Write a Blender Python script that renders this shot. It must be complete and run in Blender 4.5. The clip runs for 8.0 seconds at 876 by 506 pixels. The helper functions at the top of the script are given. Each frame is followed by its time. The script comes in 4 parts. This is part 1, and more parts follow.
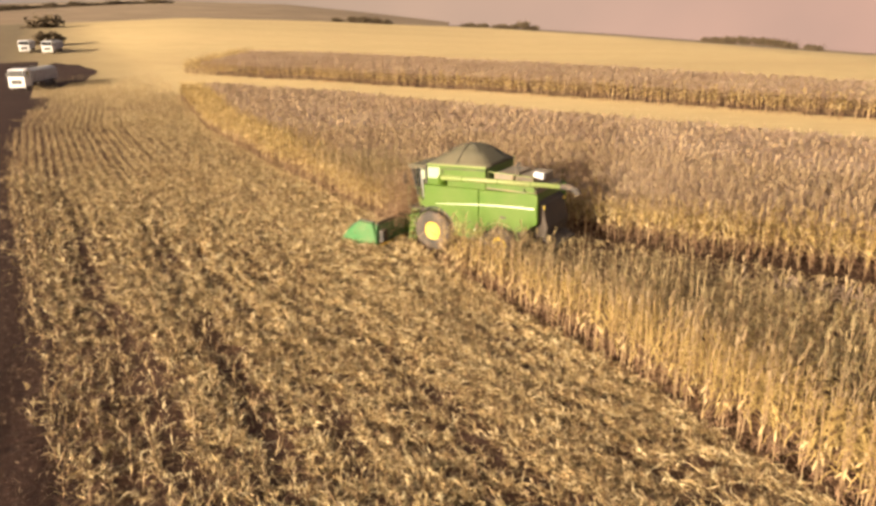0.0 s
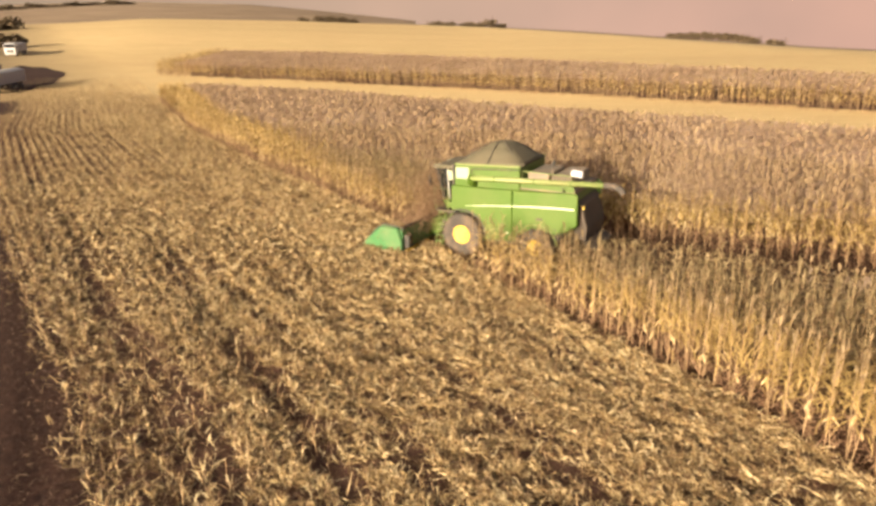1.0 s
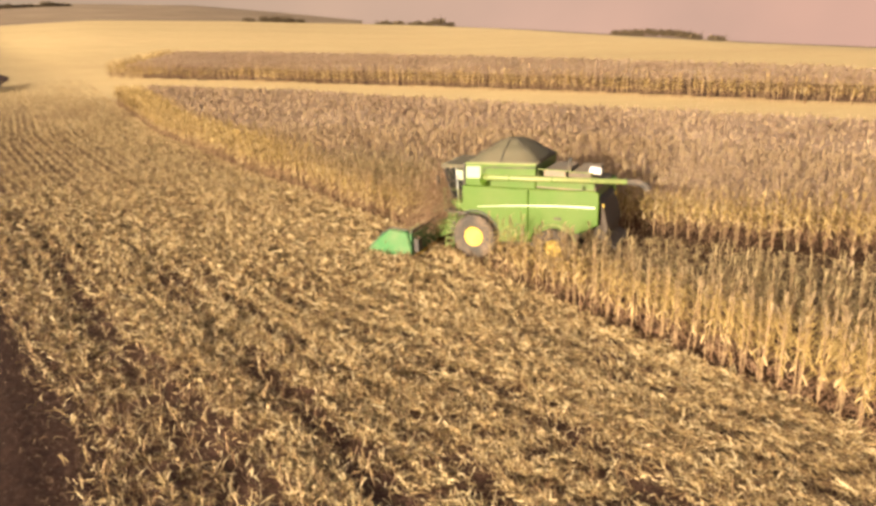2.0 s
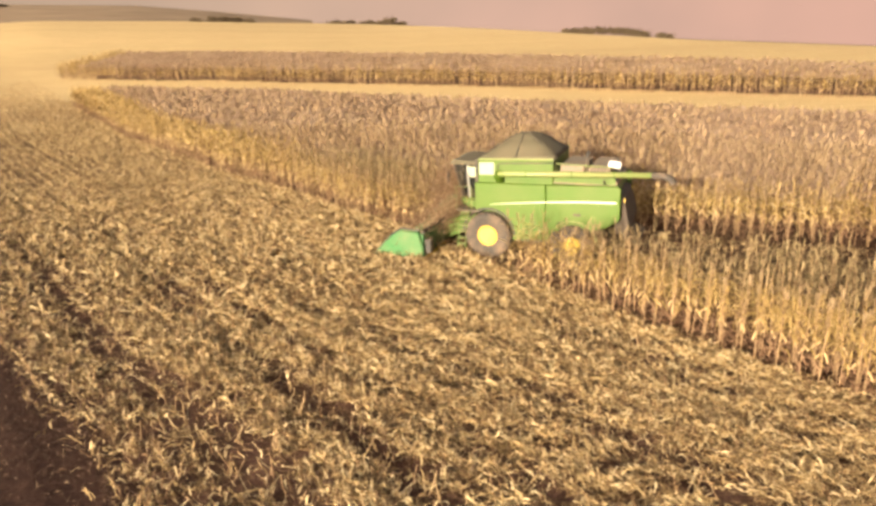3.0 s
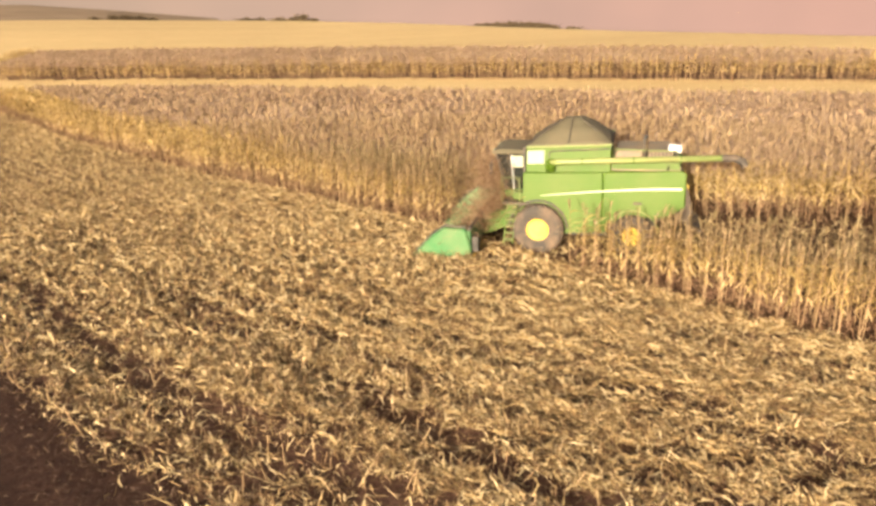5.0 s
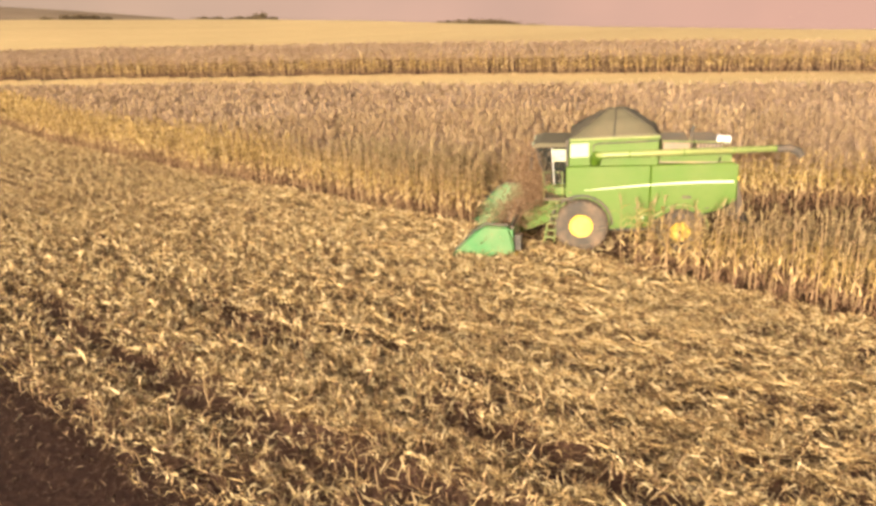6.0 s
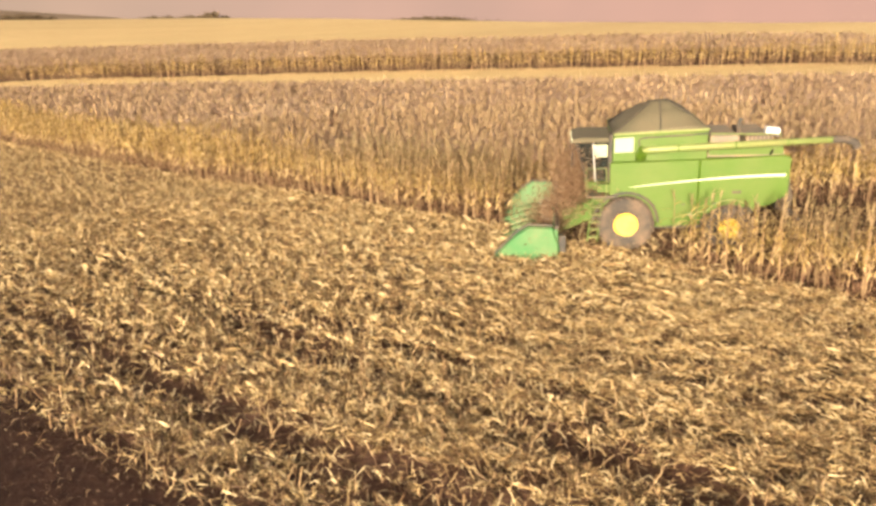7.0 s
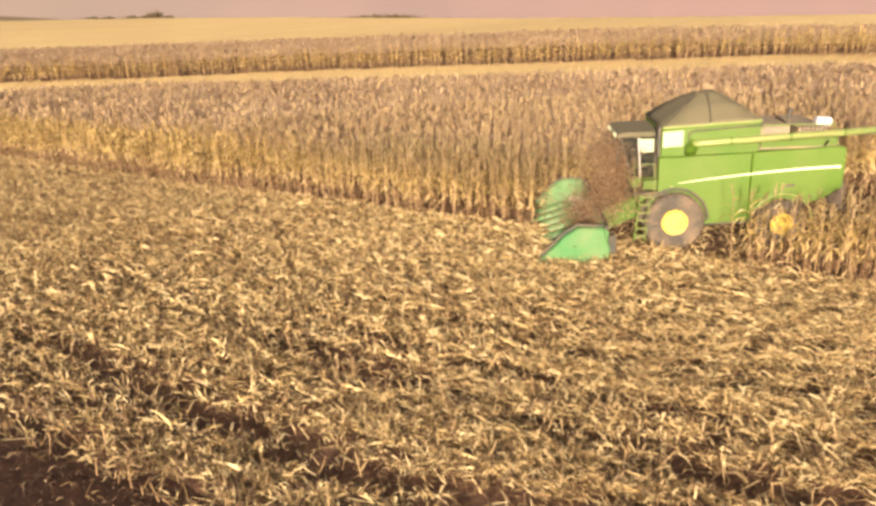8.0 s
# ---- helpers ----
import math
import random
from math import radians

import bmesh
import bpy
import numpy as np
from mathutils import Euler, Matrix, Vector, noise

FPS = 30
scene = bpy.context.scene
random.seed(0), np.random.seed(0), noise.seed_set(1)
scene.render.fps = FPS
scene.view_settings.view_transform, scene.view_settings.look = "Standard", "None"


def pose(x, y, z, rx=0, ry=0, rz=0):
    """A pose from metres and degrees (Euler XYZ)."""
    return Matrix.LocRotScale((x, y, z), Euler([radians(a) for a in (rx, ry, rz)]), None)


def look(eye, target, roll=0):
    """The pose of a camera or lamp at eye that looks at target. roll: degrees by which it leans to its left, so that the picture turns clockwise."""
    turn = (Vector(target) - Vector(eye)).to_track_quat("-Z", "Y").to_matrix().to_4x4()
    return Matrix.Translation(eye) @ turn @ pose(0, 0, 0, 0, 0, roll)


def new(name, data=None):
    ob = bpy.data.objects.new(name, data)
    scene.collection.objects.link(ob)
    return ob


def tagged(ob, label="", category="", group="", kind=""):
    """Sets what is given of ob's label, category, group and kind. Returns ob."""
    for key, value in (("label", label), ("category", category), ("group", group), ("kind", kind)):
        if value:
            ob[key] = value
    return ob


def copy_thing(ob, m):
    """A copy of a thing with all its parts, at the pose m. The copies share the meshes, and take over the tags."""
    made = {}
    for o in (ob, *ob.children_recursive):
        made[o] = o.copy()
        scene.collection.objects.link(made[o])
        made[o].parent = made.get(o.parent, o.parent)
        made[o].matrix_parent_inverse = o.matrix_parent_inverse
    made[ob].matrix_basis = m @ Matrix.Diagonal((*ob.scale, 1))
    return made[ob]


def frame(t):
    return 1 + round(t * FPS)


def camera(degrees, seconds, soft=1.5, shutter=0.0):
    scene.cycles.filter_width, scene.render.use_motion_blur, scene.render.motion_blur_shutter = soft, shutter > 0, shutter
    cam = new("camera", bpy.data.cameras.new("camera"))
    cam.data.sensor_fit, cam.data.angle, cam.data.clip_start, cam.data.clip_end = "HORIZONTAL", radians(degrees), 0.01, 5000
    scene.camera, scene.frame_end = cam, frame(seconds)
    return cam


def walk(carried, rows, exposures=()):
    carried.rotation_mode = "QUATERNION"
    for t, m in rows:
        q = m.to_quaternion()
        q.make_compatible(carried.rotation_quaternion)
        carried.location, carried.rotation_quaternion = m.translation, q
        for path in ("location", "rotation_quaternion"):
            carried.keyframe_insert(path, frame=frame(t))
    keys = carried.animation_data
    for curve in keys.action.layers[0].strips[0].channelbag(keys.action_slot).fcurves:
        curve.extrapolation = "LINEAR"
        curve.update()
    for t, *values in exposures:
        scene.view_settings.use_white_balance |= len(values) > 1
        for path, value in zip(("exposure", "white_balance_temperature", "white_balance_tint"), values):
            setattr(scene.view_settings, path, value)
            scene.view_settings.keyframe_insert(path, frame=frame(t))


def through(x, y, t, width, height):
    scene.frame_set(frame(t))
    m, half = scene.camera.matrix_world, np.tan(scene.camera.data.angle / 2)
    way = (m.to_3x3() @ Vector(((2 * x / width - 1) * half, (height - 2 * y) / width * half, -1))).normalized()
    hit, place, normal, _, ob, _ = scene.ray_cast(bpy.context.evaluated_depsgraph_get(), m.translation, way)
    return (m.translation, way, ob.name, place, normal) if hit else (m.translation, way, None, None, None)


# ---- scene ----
cam = camera(61.9, 8.0, soft=3.1)
PATH = [
    (0, (7.871, -3.943, 10.847), (7.63, -2.061, 10.215), -0.7),
    (0.5, (6.398, -3.14, 10.715), (6.186, -1.255, 10.081), -0.9),
    (1, (5.009, -2.351, 10.563), (4.849, -0.462, 9.927), -1.2),
    (2.5, (1.188, -0.337, 10.194), (1.22, 1.556, 9.551), -1.8),
    (3, (0.041, 0.331, 10.027), (0.131, 2.222, 9.381), -1.9),
    (3.5, (-1.097, 1.065, 9.831), (-0.951, 2.951, 9.181), -2.1),
    (4, (-2.262, 1.818, 9.705), (-2.059, 3.696, 9.05), -2.2),
    (4.2, (-2.707, 2.104, 9.677), (-2.48, 3.979, 9.02), -2.1),
    (5.5, (-5.846, 4.241, 9.273), (-5.492, 6.094, 8.608), -2.6),
    (6, (-7.073, 5.212, 9.162), (-6.669, 7.053, 8.492), -2.6),
    (6.5, (-8.249, 6.285, 9.058), (-7.791, 8.111, 8.384), -2.7),
    (7, (-9.377, 7.431, 8.964), (-8.865, 9.24, 8.284), -2.9),
    (7.5, (-10.572, 8.712, 8.863), (-9.997, 10.5, 8.178), -3.1),
    (8, (-11.599, 9.9, 8.777), (-10.969, 11.668, 8.086), -3.3),
]
walk(cam, [(t, look(eye, target, roll)) for t, eye, target, roll in PATH],
     exposures=[(0.0, 1.03, 7620, 10), (4.0, 1.12, 7620, 10), (8.0, 1.10, 7620, 10)])

# ---- light ----
SUN_WAY = Vector((0.515, 0.825, -0.24)).normalized()      # the way the low sun's light travels
world = bpy.data.worlds.new("world")
scene.world = world
world.use_nodes = True
wn = world.node_tree
sky = wn.nodes.new("ShaderNodeTexSky")
sky.sky_type, sky.sun_disc = "NISHITA", False
sky.sun_elevation = math.asin(-SUN_WAY.z)
sky.sun_rotation = math.atan2(-SUN_WAY.x, -SUN_WAY.y)
sky.air_density, sky.dust_density, sky.ozone_density = 0.4, 9.0, 0.0
wn.links.new(sky.outputs[0], wn.nodes["Background"].inputs[0])
wn.nodes["Background"].inputs[1].default_value = 0.115
sun = new("sun", bpy.data.lights.new("sun", "SUN"))
sun.data.energy, sun.data.angle, sun.data.color = 5.0, radians(1.2), (1.0, 0.925, 0.79)
sun.matrix_world = look((-40, -60, 45), Vector((-40, -60, 45)) + SUN_WAY)


# ---- materials ----
def material(name):
    m = bpy.data.materials.new(name)
    m.use_nodes = True
    return m, m.node_tree.nodes, m.node_tree.links, m.node_tree.nodes["Principled BSDF"]


def ramp(nodes, stops):
    r = nodes.new("ShaderNodeValToRGB")
    while len(r.color_ramp.elements) < len(stops):
        r.color_ramp.elements.new(0.5)
    for e, (at, col) in zip(r.color_ramp.elements, stops):
        e.position, e.color = at, (*col, 1)
    return r


def noisy(nodes, links, scale, detail=6.0, rough=0.6, vec=None):
    n = nodes.new("ShaderNodeTexNoise")
    n.inputs["Scale"].default_value, n.inputs["Detail"].default_value, n.inputs["Roughness"].default_value = scale, detail, rough
    if vec is not None:
        links.new(vec, n.inputs["Vector"])
    return n


def mixed(nodes, links, a, b, fac, mode="MIX"):
    m = nodes.new("ShaderNodeMix")
    m.data_type, m.blend_type = "RGBA", mode
    for sock, val in ((m.inputs[0], fac), (m.inputs[6], a), (m.inputs[7], b)):
        if isinstance(val, (int, float)):
            sock.default_value = val
        elif isinstance(val, tuple):
            sock.default_value = (*val, 1)
        else:
            links.new(val, sock)
    return m.outputs[2]


def solid(name, col, dusty=0.3, rough=0.5, metal=0.0, grain=6.0, bump=0.05, dust=(0.33, 0.22, 0.13), coat=0.0):
    """Paint, rubber or metal with field dust lying on it in patches and fine grain."""
    m, nodes, links, bsdf = material(name)
    co = nodes.new("ShaderNodeTexCoord").outputs["Object"]
    big, fine = noisy(nodes, links, grain * 0.25, 5, 0.62, co), noisy(nodes, links, grain * 6, 4, 0.7, co)
    patch = ramp(nodes, [(0.38, (0, 0, 0)), (0.78, (dusty, dusty, dusty))])
    links.new(big.outputs[0], patch.inputs[0])
    tone = mixed(nodes, links, tuple(c * 0.86 for c in col), tuple(min(1, c * 1.12) for c in col), fine.outputs[0])
    links.new(mixed(nodes, links, tone, dust, patch.outputs[0]), bsdf.inputs["Base Color"])
    bsdf.inputs["Metallic"].default_value = metal
    rr = nodes.new("ShaderNodeMapRange")
    rr.inputs[3].default_value, rr.inputs[4].default_value = rough, min(1.0, rough + 0.35)
    links.new(patch.outputs[0], rr.inputs[0])
    links.new(rr.outputs[0], bsdf.inputs["Roughness"])
    bsdf.inputs["Coat Weight"].default_value = coat
    b = nodes.new("ShaderNodeBump")
    b.inputs["Strength"].default_value, b.inputs["Distance"].default_value = bump, 0.02
    links.new(fine.outputs[0], b.inputs["Height"])
    links.new(b.outputs[0], bsdf.inputs["Normal"])
    return m


def plant(name, stops, through=0.3, rough=0.75):
    """Dry plant matter: each blade takes its own tone, with streaks along it."""
    m, nodes, links, bsdf = material(name)
    rnd = nodes.new("ShaderNodeNewGeometry").outputs["Random Per Island"]
    tone = ramp(nodes, stops)
    links.new(rnd, tone.inputs[0])
    co = nodes.new("ShaderNodeTexCoord").outputs["Object"]
    spots, field = noisy(nodes, links, 14, 4, 0.7, co), noisy(nodes, links, 0.12, 3, 0.5, co)
    dark = mixed(nodes, links, tone.outputs[0], (0.72, 0.62, 0.55), spots.outputs[0], "MULTIPLY")
    wide = ramp(nodes, [(0.3, (0.80, 0.76, 0.74)), (0.7, (1.0, 1.0, 1.0))])
    links.new(field.outputs[0], wide.inputs[0])
    col = mixed(nodes, links, dark, wide.outputs[0], 1.0, "MULTIPLY")
    links.new(col, bsdf.inputs["Base Color"])
    bsdf.inputs["Roughness"].default_value = rough
    bsdf.inputs["Specular IOR Level"].default_value = 0.25
    tr = nodes.new("ShaderNodeBsdfTranslucent")
    links.new(col, tr.inputs[0])
    mx = nodes.new("ShaderNodeMixShader")
    mx.inputs[0].default_value = through
    links.new(bsdf.outputs[0], mx.inputs[1])
    links.new(tr.outputs[0], mx.inputs[2])
    links.new(mx.outputs[0], nodes["Material Output"].inputs[0])
    return m


def earth(name, stops, scale, streak=None, bump=0.6, dist=0.08, big=0.06, cover=None):
    """Soil or far stubble: tones by a fine and a wide noise, stretched along the drilling where streak is given."""
    m, nodes, links, bsdf = material(name)
    co = nodes.new("ShaderNodeTexCoord").outputs["Object"]
    vec = co
    if streak:
        mp = nodes.new("ShaderNodeMapping")
        mp.inputs["Rotation"].default_value[2] = radians(streak[0])
        mp.inputs["Scale"].default_value = (streak[1], 1, 1)
        links.new(co, mp.inputs["Vector"])
        vec = mp.outputs[0]
    fine, wide = noisy(nodes, links, scale, 8, 0.68, vec), noisy(nodes, links, big, 5, 0.55, vec)
    tone = ramp(nodes, stops)
    links.new(fine.outputs[0], tone.inputs[0])
    shade = ramp(nodes, [(0.3, (0.78, 0.74, 0.70)), (0.7, (1.08, 1.05, 1.0))])
    links.new(wide.outputs[0], shade.inputs[0])
    col = mixed(nodes, links, tone.outputs[0], shade.outputs[0], 1.0, "MULTIPLY")
    if cover:       # another ground cover beyond a line across the field
        way, begin, end, tones = cover
        dot, far = nodes.new("ShaderNodeVectorMath"), nodes.new("ShaderNodeMapRange")
        dot.operation = "DOT_PRODUCT"
        dot.inputs[1].default_value = (*way, 0)
        links.new(co, dot.inputs[0])
        links.new(dot.outputs["Value"], far.inputs[0])
        far.inputs[1].default_value, far.inputs[2].default_value = begin, end
        straw = ramp(nodes, tones)
        links.new(fine.outputs[0], straw.inputs[0])
        col = mixed(nodes, links, col, straw.outputs[0], far.outputs[0])
    links.new(col, bsdf.inputs["Base Color"])
    bsdf.inputs["Roughness"].default_value = 0.95
    bsdf.inputs["Specular IOR Level"].default_value = 0.15
    b = nodes.new("ShaderNodeBump")
    b.inputs["Strength"].default_value, b.inputs["Distance"].default_value = bump, dist
    links.new(fine.outputs[0], b.inputs["Height"])
    links.new(b.outputs[0], bsdf.inputs["Normal"])
    return m


LEAF = plant("dry_leaf", [(0.0, (0.14, 0.088, 0.032)), (0.42, (0.46, 0.335, 0.13)), (0.8, (0.73, 0.56, 0.25)), (1.0, (0.87, 0.73, 0.44))], 0.15)
# One top leaf twice: BROWN has distance haze put in, OLIVE has none.
BROWN = plant("withered_hazy_leaf", [(0.0, (0.58, 0.45, 0.36)), (0.5, (0.67, 0.53, 0.415)), (1.0, (0.75, 0.605, 0.48))], 0.5)
OLIVE = plant("near_top_leaf", [(0.0, (0.20, 0.155, 0.08)), (0.5, (0.35, 0.28, 0.155)), (1.0, (0.52, 0.42, 0.25))], 0.2)
STALK = plant("dry_stalk", [(0.0, (0.24, 0.155, 0.09)), (0.5, (0.39, 0.275, 0.16)), (1.0, (0.56, 0.42, 0.25))], 0.0)
TASSEL = plant("tassel", [(0.0, (0.22, 0.155, 0.09)), (0.5, (0.38, 0.285, 0.17)), (1.0, (0.55, 0.43, 0.275))], 0.2)
LOW_LEAF = plant("withered_low_leaf", [(0.0, (0.17, 0.095, 0.065)), (0.5, (0.31, 0.195, 0.125)), (1.0, (0.47, 0.33, 0.21))], 0.12)
HUSK = plant("husk", [(0.0, (0.55, 0.40, 0.20)), (1.0, (0.78, 0.64, 0.38))], 0.15)
STRAW = plant("straw", [(0.0, (0.105, 0.06, 0.034)), (0.3, (0.31, 0.21, 0.11)), (0.55, (0.64, 0.492, 0.252)), (1.0, (0.95, 0.825, 0.53))], 0.14)
TRODDEN = plant("trodden_straw", [(0.0, (0.045, 0.027, 0.021)), (0.6, (0.14, 0.092, 0.06)), (0.9, (0.26, 0.185, 0.115)), (1.0, (0.34, 0.265, 0.185))], 0.05)
CHAFF = plant("chaff_flecks", [(0.0, (0.24, 0.15, 0.095)), (0.6, (0.42, 0.285, 0.185)), (1.0, (0.62, 0.46, 0.31))], 0.4)
DUST = plant("dust_flecks", [(0.0, (0.64, 0.49, 0.36)), (1.0, (0.78, 0.62, 0.47))], 0.5)
# Leaf tones lifted: distance haze is part of this colour.
TREE = plant("hazed_far_leaf", [(0.0, (0.08, 0.06, 0.038)), (1.0, (0.17, 0.13, 0.08))], 0.1)
BARK = solid("bark", (0.12, 0.08, 0.05), 0.2, 0.9)
SOIL = earth("soil_with_straw", [(0.28, (0.055, 0.029, 0.022)), (0.50, (0.11, 0.062, 0.046)), (0.66, (0.18, 0.11, 0.07)), (0.82, (0.40, 0.28, 0.16))], 7.0, (36, 0.7), cover=((0.3, 0.954), 48, 100, [(0.25, (0.44, 0.315, 0.15)), (0.5, (0.57, 0.42, 0.21)), (0.75, (0.67, 0.51, 0.275))]))
EARTH = earth("bare_soil_under_maize", [(0.28, (0.045, 0.023, 0.017)), (0.50, (0.085, 0.046, 0.032)), (0.66, (0.14, 0.085, 0.05)), (0.84, (0.34, 0.24, 0.14))], 7.0)
TRACK = earth("red_soil", [(0.3, (0.024, 0.0125, 0.011)), (0.55, (0.046, 0.024, 0.019)), (0.72, (0.075, 0.041, 0.029)), (0.86, (0.14, 0.088, 0.054))], 3.0, cover=((-0.793, -0.609), 4.5, 6.5, [(0.3, (0.13, 0.095, 0.055)), (0.5, (0.18, 0.13, 0.078)), (0.7, (0.24, 0.175, 0.10))]))
PALE = earth("pale_stubble", [(0.25, (0.43, 0.315, 0.165)), (0.5, (0.55, 0.42, 0.228)), (0.75, (0.645, 0.50, 0.285))], 1.2, (45, 0.12), 0.3, 0.1, 0.012, cover=((-0.831, -0.556), -22, 8, [(0.3, (0.12, 0.088, 0.054)), (0.5, (0.16, 0.12, 0.074)), (0.7, (0.21, 0.155, 0.095))]))
# Tan drawn towards the sky tone, so the haze sits in the colour.
FAR = earth("far_land", [(0.3, (0.21, 0.155, 0.11)), (0.7, (0.30, 0.225, 0.16))], 0.01, None, 0.0, 0.1, 0.002)

GREEN = solid("green_paint", (0.053, 0.112, 0.006), 0.12, 0.5, 0, 3.0, 0.03, coat=0.05)
LIGHT_GREEN = solid("faded_green_paint", (0.165, 0.22, 0.068), 0.4, 0.4, 0, 3.0)
DEEP_GREEN = solid("header_green", (0.040, 0.152, 0.054), 0.35, 0.38, 0, 3.0)
YELLOW = solid("yellow_paint", (0.74, 0.50, 0.06), 0.6, 0.5, 0, 9.0)
WHITE = solid("white_paint", (0.60, 0.58, 0.60), 0.25, 0.4)
PANEL = solid("dull_pale_panel", (0.36, 0.40, 0.27), 0.35, 0.4)
CREAM = solid("pale_stripe", (0.58, 0.62, 0.45), 0.1, 0.4)
RUBBER = solid("tyre_rubber", (0.045, 0.038, 0.033), 0.75, 0.85, dust=(0.24, 0.16, 0.105))
BLACK = solid("black_plastic", (0.025, 0.025, 0.025), 0.35, 0.6)
STEEL = solid("grey_steel", (0.34, 0.33, 0.31), 0.45, 0.45, 0.6)
TARP = solid("olive_tarpaulin", (0.085, 0.074, 0.046), 0.35, 0.85, 0, 2.0, dust=(0.21, 0.15, 0.09))
DUSTY = solid("dust_covered_sheet", (0.17, 0.14, 0.105), 0.8, 0.7)
# Dark rear sheet; the shade behind the body is mixed into its colour.
HOOD = solid("dirty_shaded_sheet", (0.055, 0.040, 0.030), 0.35, 0.75, dust=(0.14, 0.095, 0.065))
GREY = solid("grey_paint", (0.42, 0.41, 0.40), 0.3, 0.5)
DULL = solid("dull_lilac_grey_paint", (0.30, 0.28, 0.30), 0.3, 0.5)
DARK_GLASS = solid("dark_truck_glass", (0.02, 0.022, 0.025), 0.1, 0.12)
GLASS, _n, _l, _b = material("tinted_glass")
_b.inputs["Base Color"].default_value, _b.inputs["Roughness"].default_value = (0.12, 0.14, 0.13, 1), 0.03
_b.inputs["Transmission Weight"].default_value, _b.inputs["IOR"].default_value = 0.85, 1.45


# ---- mesh helpers ----
def part(name, bm, mat, parent, label="", smooth=False):
    me = bpy.data.meshes.new(name)
    bmesh.ops.recalc_face_normals(bm, faces=bm.faces[:])
    bm.to_mesh(me)
    bm.free()
    me.materials.append(mat)
    if smooth:
        me.shade_smooth()
    ob = new(name, me)
    ob.parent = parent
    return tagged(ob, label)


def bevelled(bm, w, seg=2):
    if w:
        bmesh.ops.bevel(bm, geom=bm.edges[:], offset=w, segments=seg, affect="EDGES", profile=0.6, clamp_overlap=True)
    return bm


def box(x0, x1, y0, y1, z0, z1, bevel=0.02):
    bm = bmesh.new()
    bmesh.ops.create_cube(bm, size=1, matrix=Matrix.Translation(((x0 + x1) / 2, (y0 + y1) / 2, (z0 + z1) / 2)) @ Matrix.Diagonal((x1 - x0, y1 - y0, z1 - z0, 1)))
    return bevelled(bm, bevel)


def slab(outline, y0, y1, bevel=0.02, axis="y"):
    """A plate with the given outline in x and z, from y0 to y1 (axis z: outline in x and y)."""
    bm = bmesh.new()
    rings = []
    for y in (y0, y1):
        rings.append([bm.verts.new((a, y, b) if axis == "y" else (a, b, y) if axis == "z" else (y, a, b)) for a, b in outline])
    bm.faces.new(rings[0])
    bm.faces.new(rings[1][::-1])
    n = len(outline)
    for i in range(n):
        bm.faces.new((rings[0][i], rings[1][i], rings[1][(i + 1) % n], rings[0][(i + 1) % n]))
    bmesh.ops.recalc_face_normals(bm, faces=bm.faces[:])
    return bevelled(bm, bevel, 1)


def tube(points, radius, sides=10, cap=True):
    """A pipe along points; radius is one number or one for each point."""
    bm = bmesh.new()
    pts = [Vector(p) for p in points]
    rad = radius if isinstance(radius, (list, tuple)) else [radius] * len(pts)
    rings = []
    for i, p in enumerate(pts):
        way = (pts[min(i + 1, len(pts) - 1)] - pts[max(i - 1, 0)]).normalized()
        q = way.to_track_quat("Z", "Y")
        rings.append([bm.verts.new(p + q @ Vector((math.cos(a) * rad[i], math.sin(a) * rad[i], 0))) for a in [2 * math.pi * k / sides for k in range(sides)]])
    for r0, r1 in zip(rings, rings[1:]):
        for k in range(sides):
            bm.faces.new((r0[k], r0[(k + 1) % sides], r1[(k + 1) % sides], r1[k]))
    if cap:
        bm.faces.new(rings[0][::-1])
        bm.faces.new(rings[-1])
    return bm


def lathe(profile, centre, sides=32, axis="y", cap=True):
    """Turns (radius, along) pairs round an axis through centre."""
    bm = bmesh.new()
    rings = []
    for r, a in profile:
        ring = []
        for k in range(sides):
            c, s = math.cos(2 * math.pi * k / sides) * r, math.sin(2 * math.pi * k / sides) * r
            v = (c, a, s) if axis == "y" else (a, c, s) if axis == "x" else (c, s, a)
            ring.append(bm.verts.new(Vector(centre) + Vector(v)))
        rings.append(ring)
    for r0, r1 in zip(rings, rings[1:]):
        for k in range(sides):
            bm.faces.new((r0[k], r0[(k + 1) % sides], r1[(k + 1) % sides], r1[k]))
    if cap:
        bm.faces.new(rings[0][::-1])
        bm.faces.new(rings[-1])
    return bm


def joined(*meshes):
    out = bmesh.new()
    for bm in meshes:
        tmp = bpy.data.meshes.new("tmp")
        bm.to_mesh(tmp)
        bm.free()
        out.from_mesh(tmp)
        bpy.data.meshes.remove(tmp)
    return out


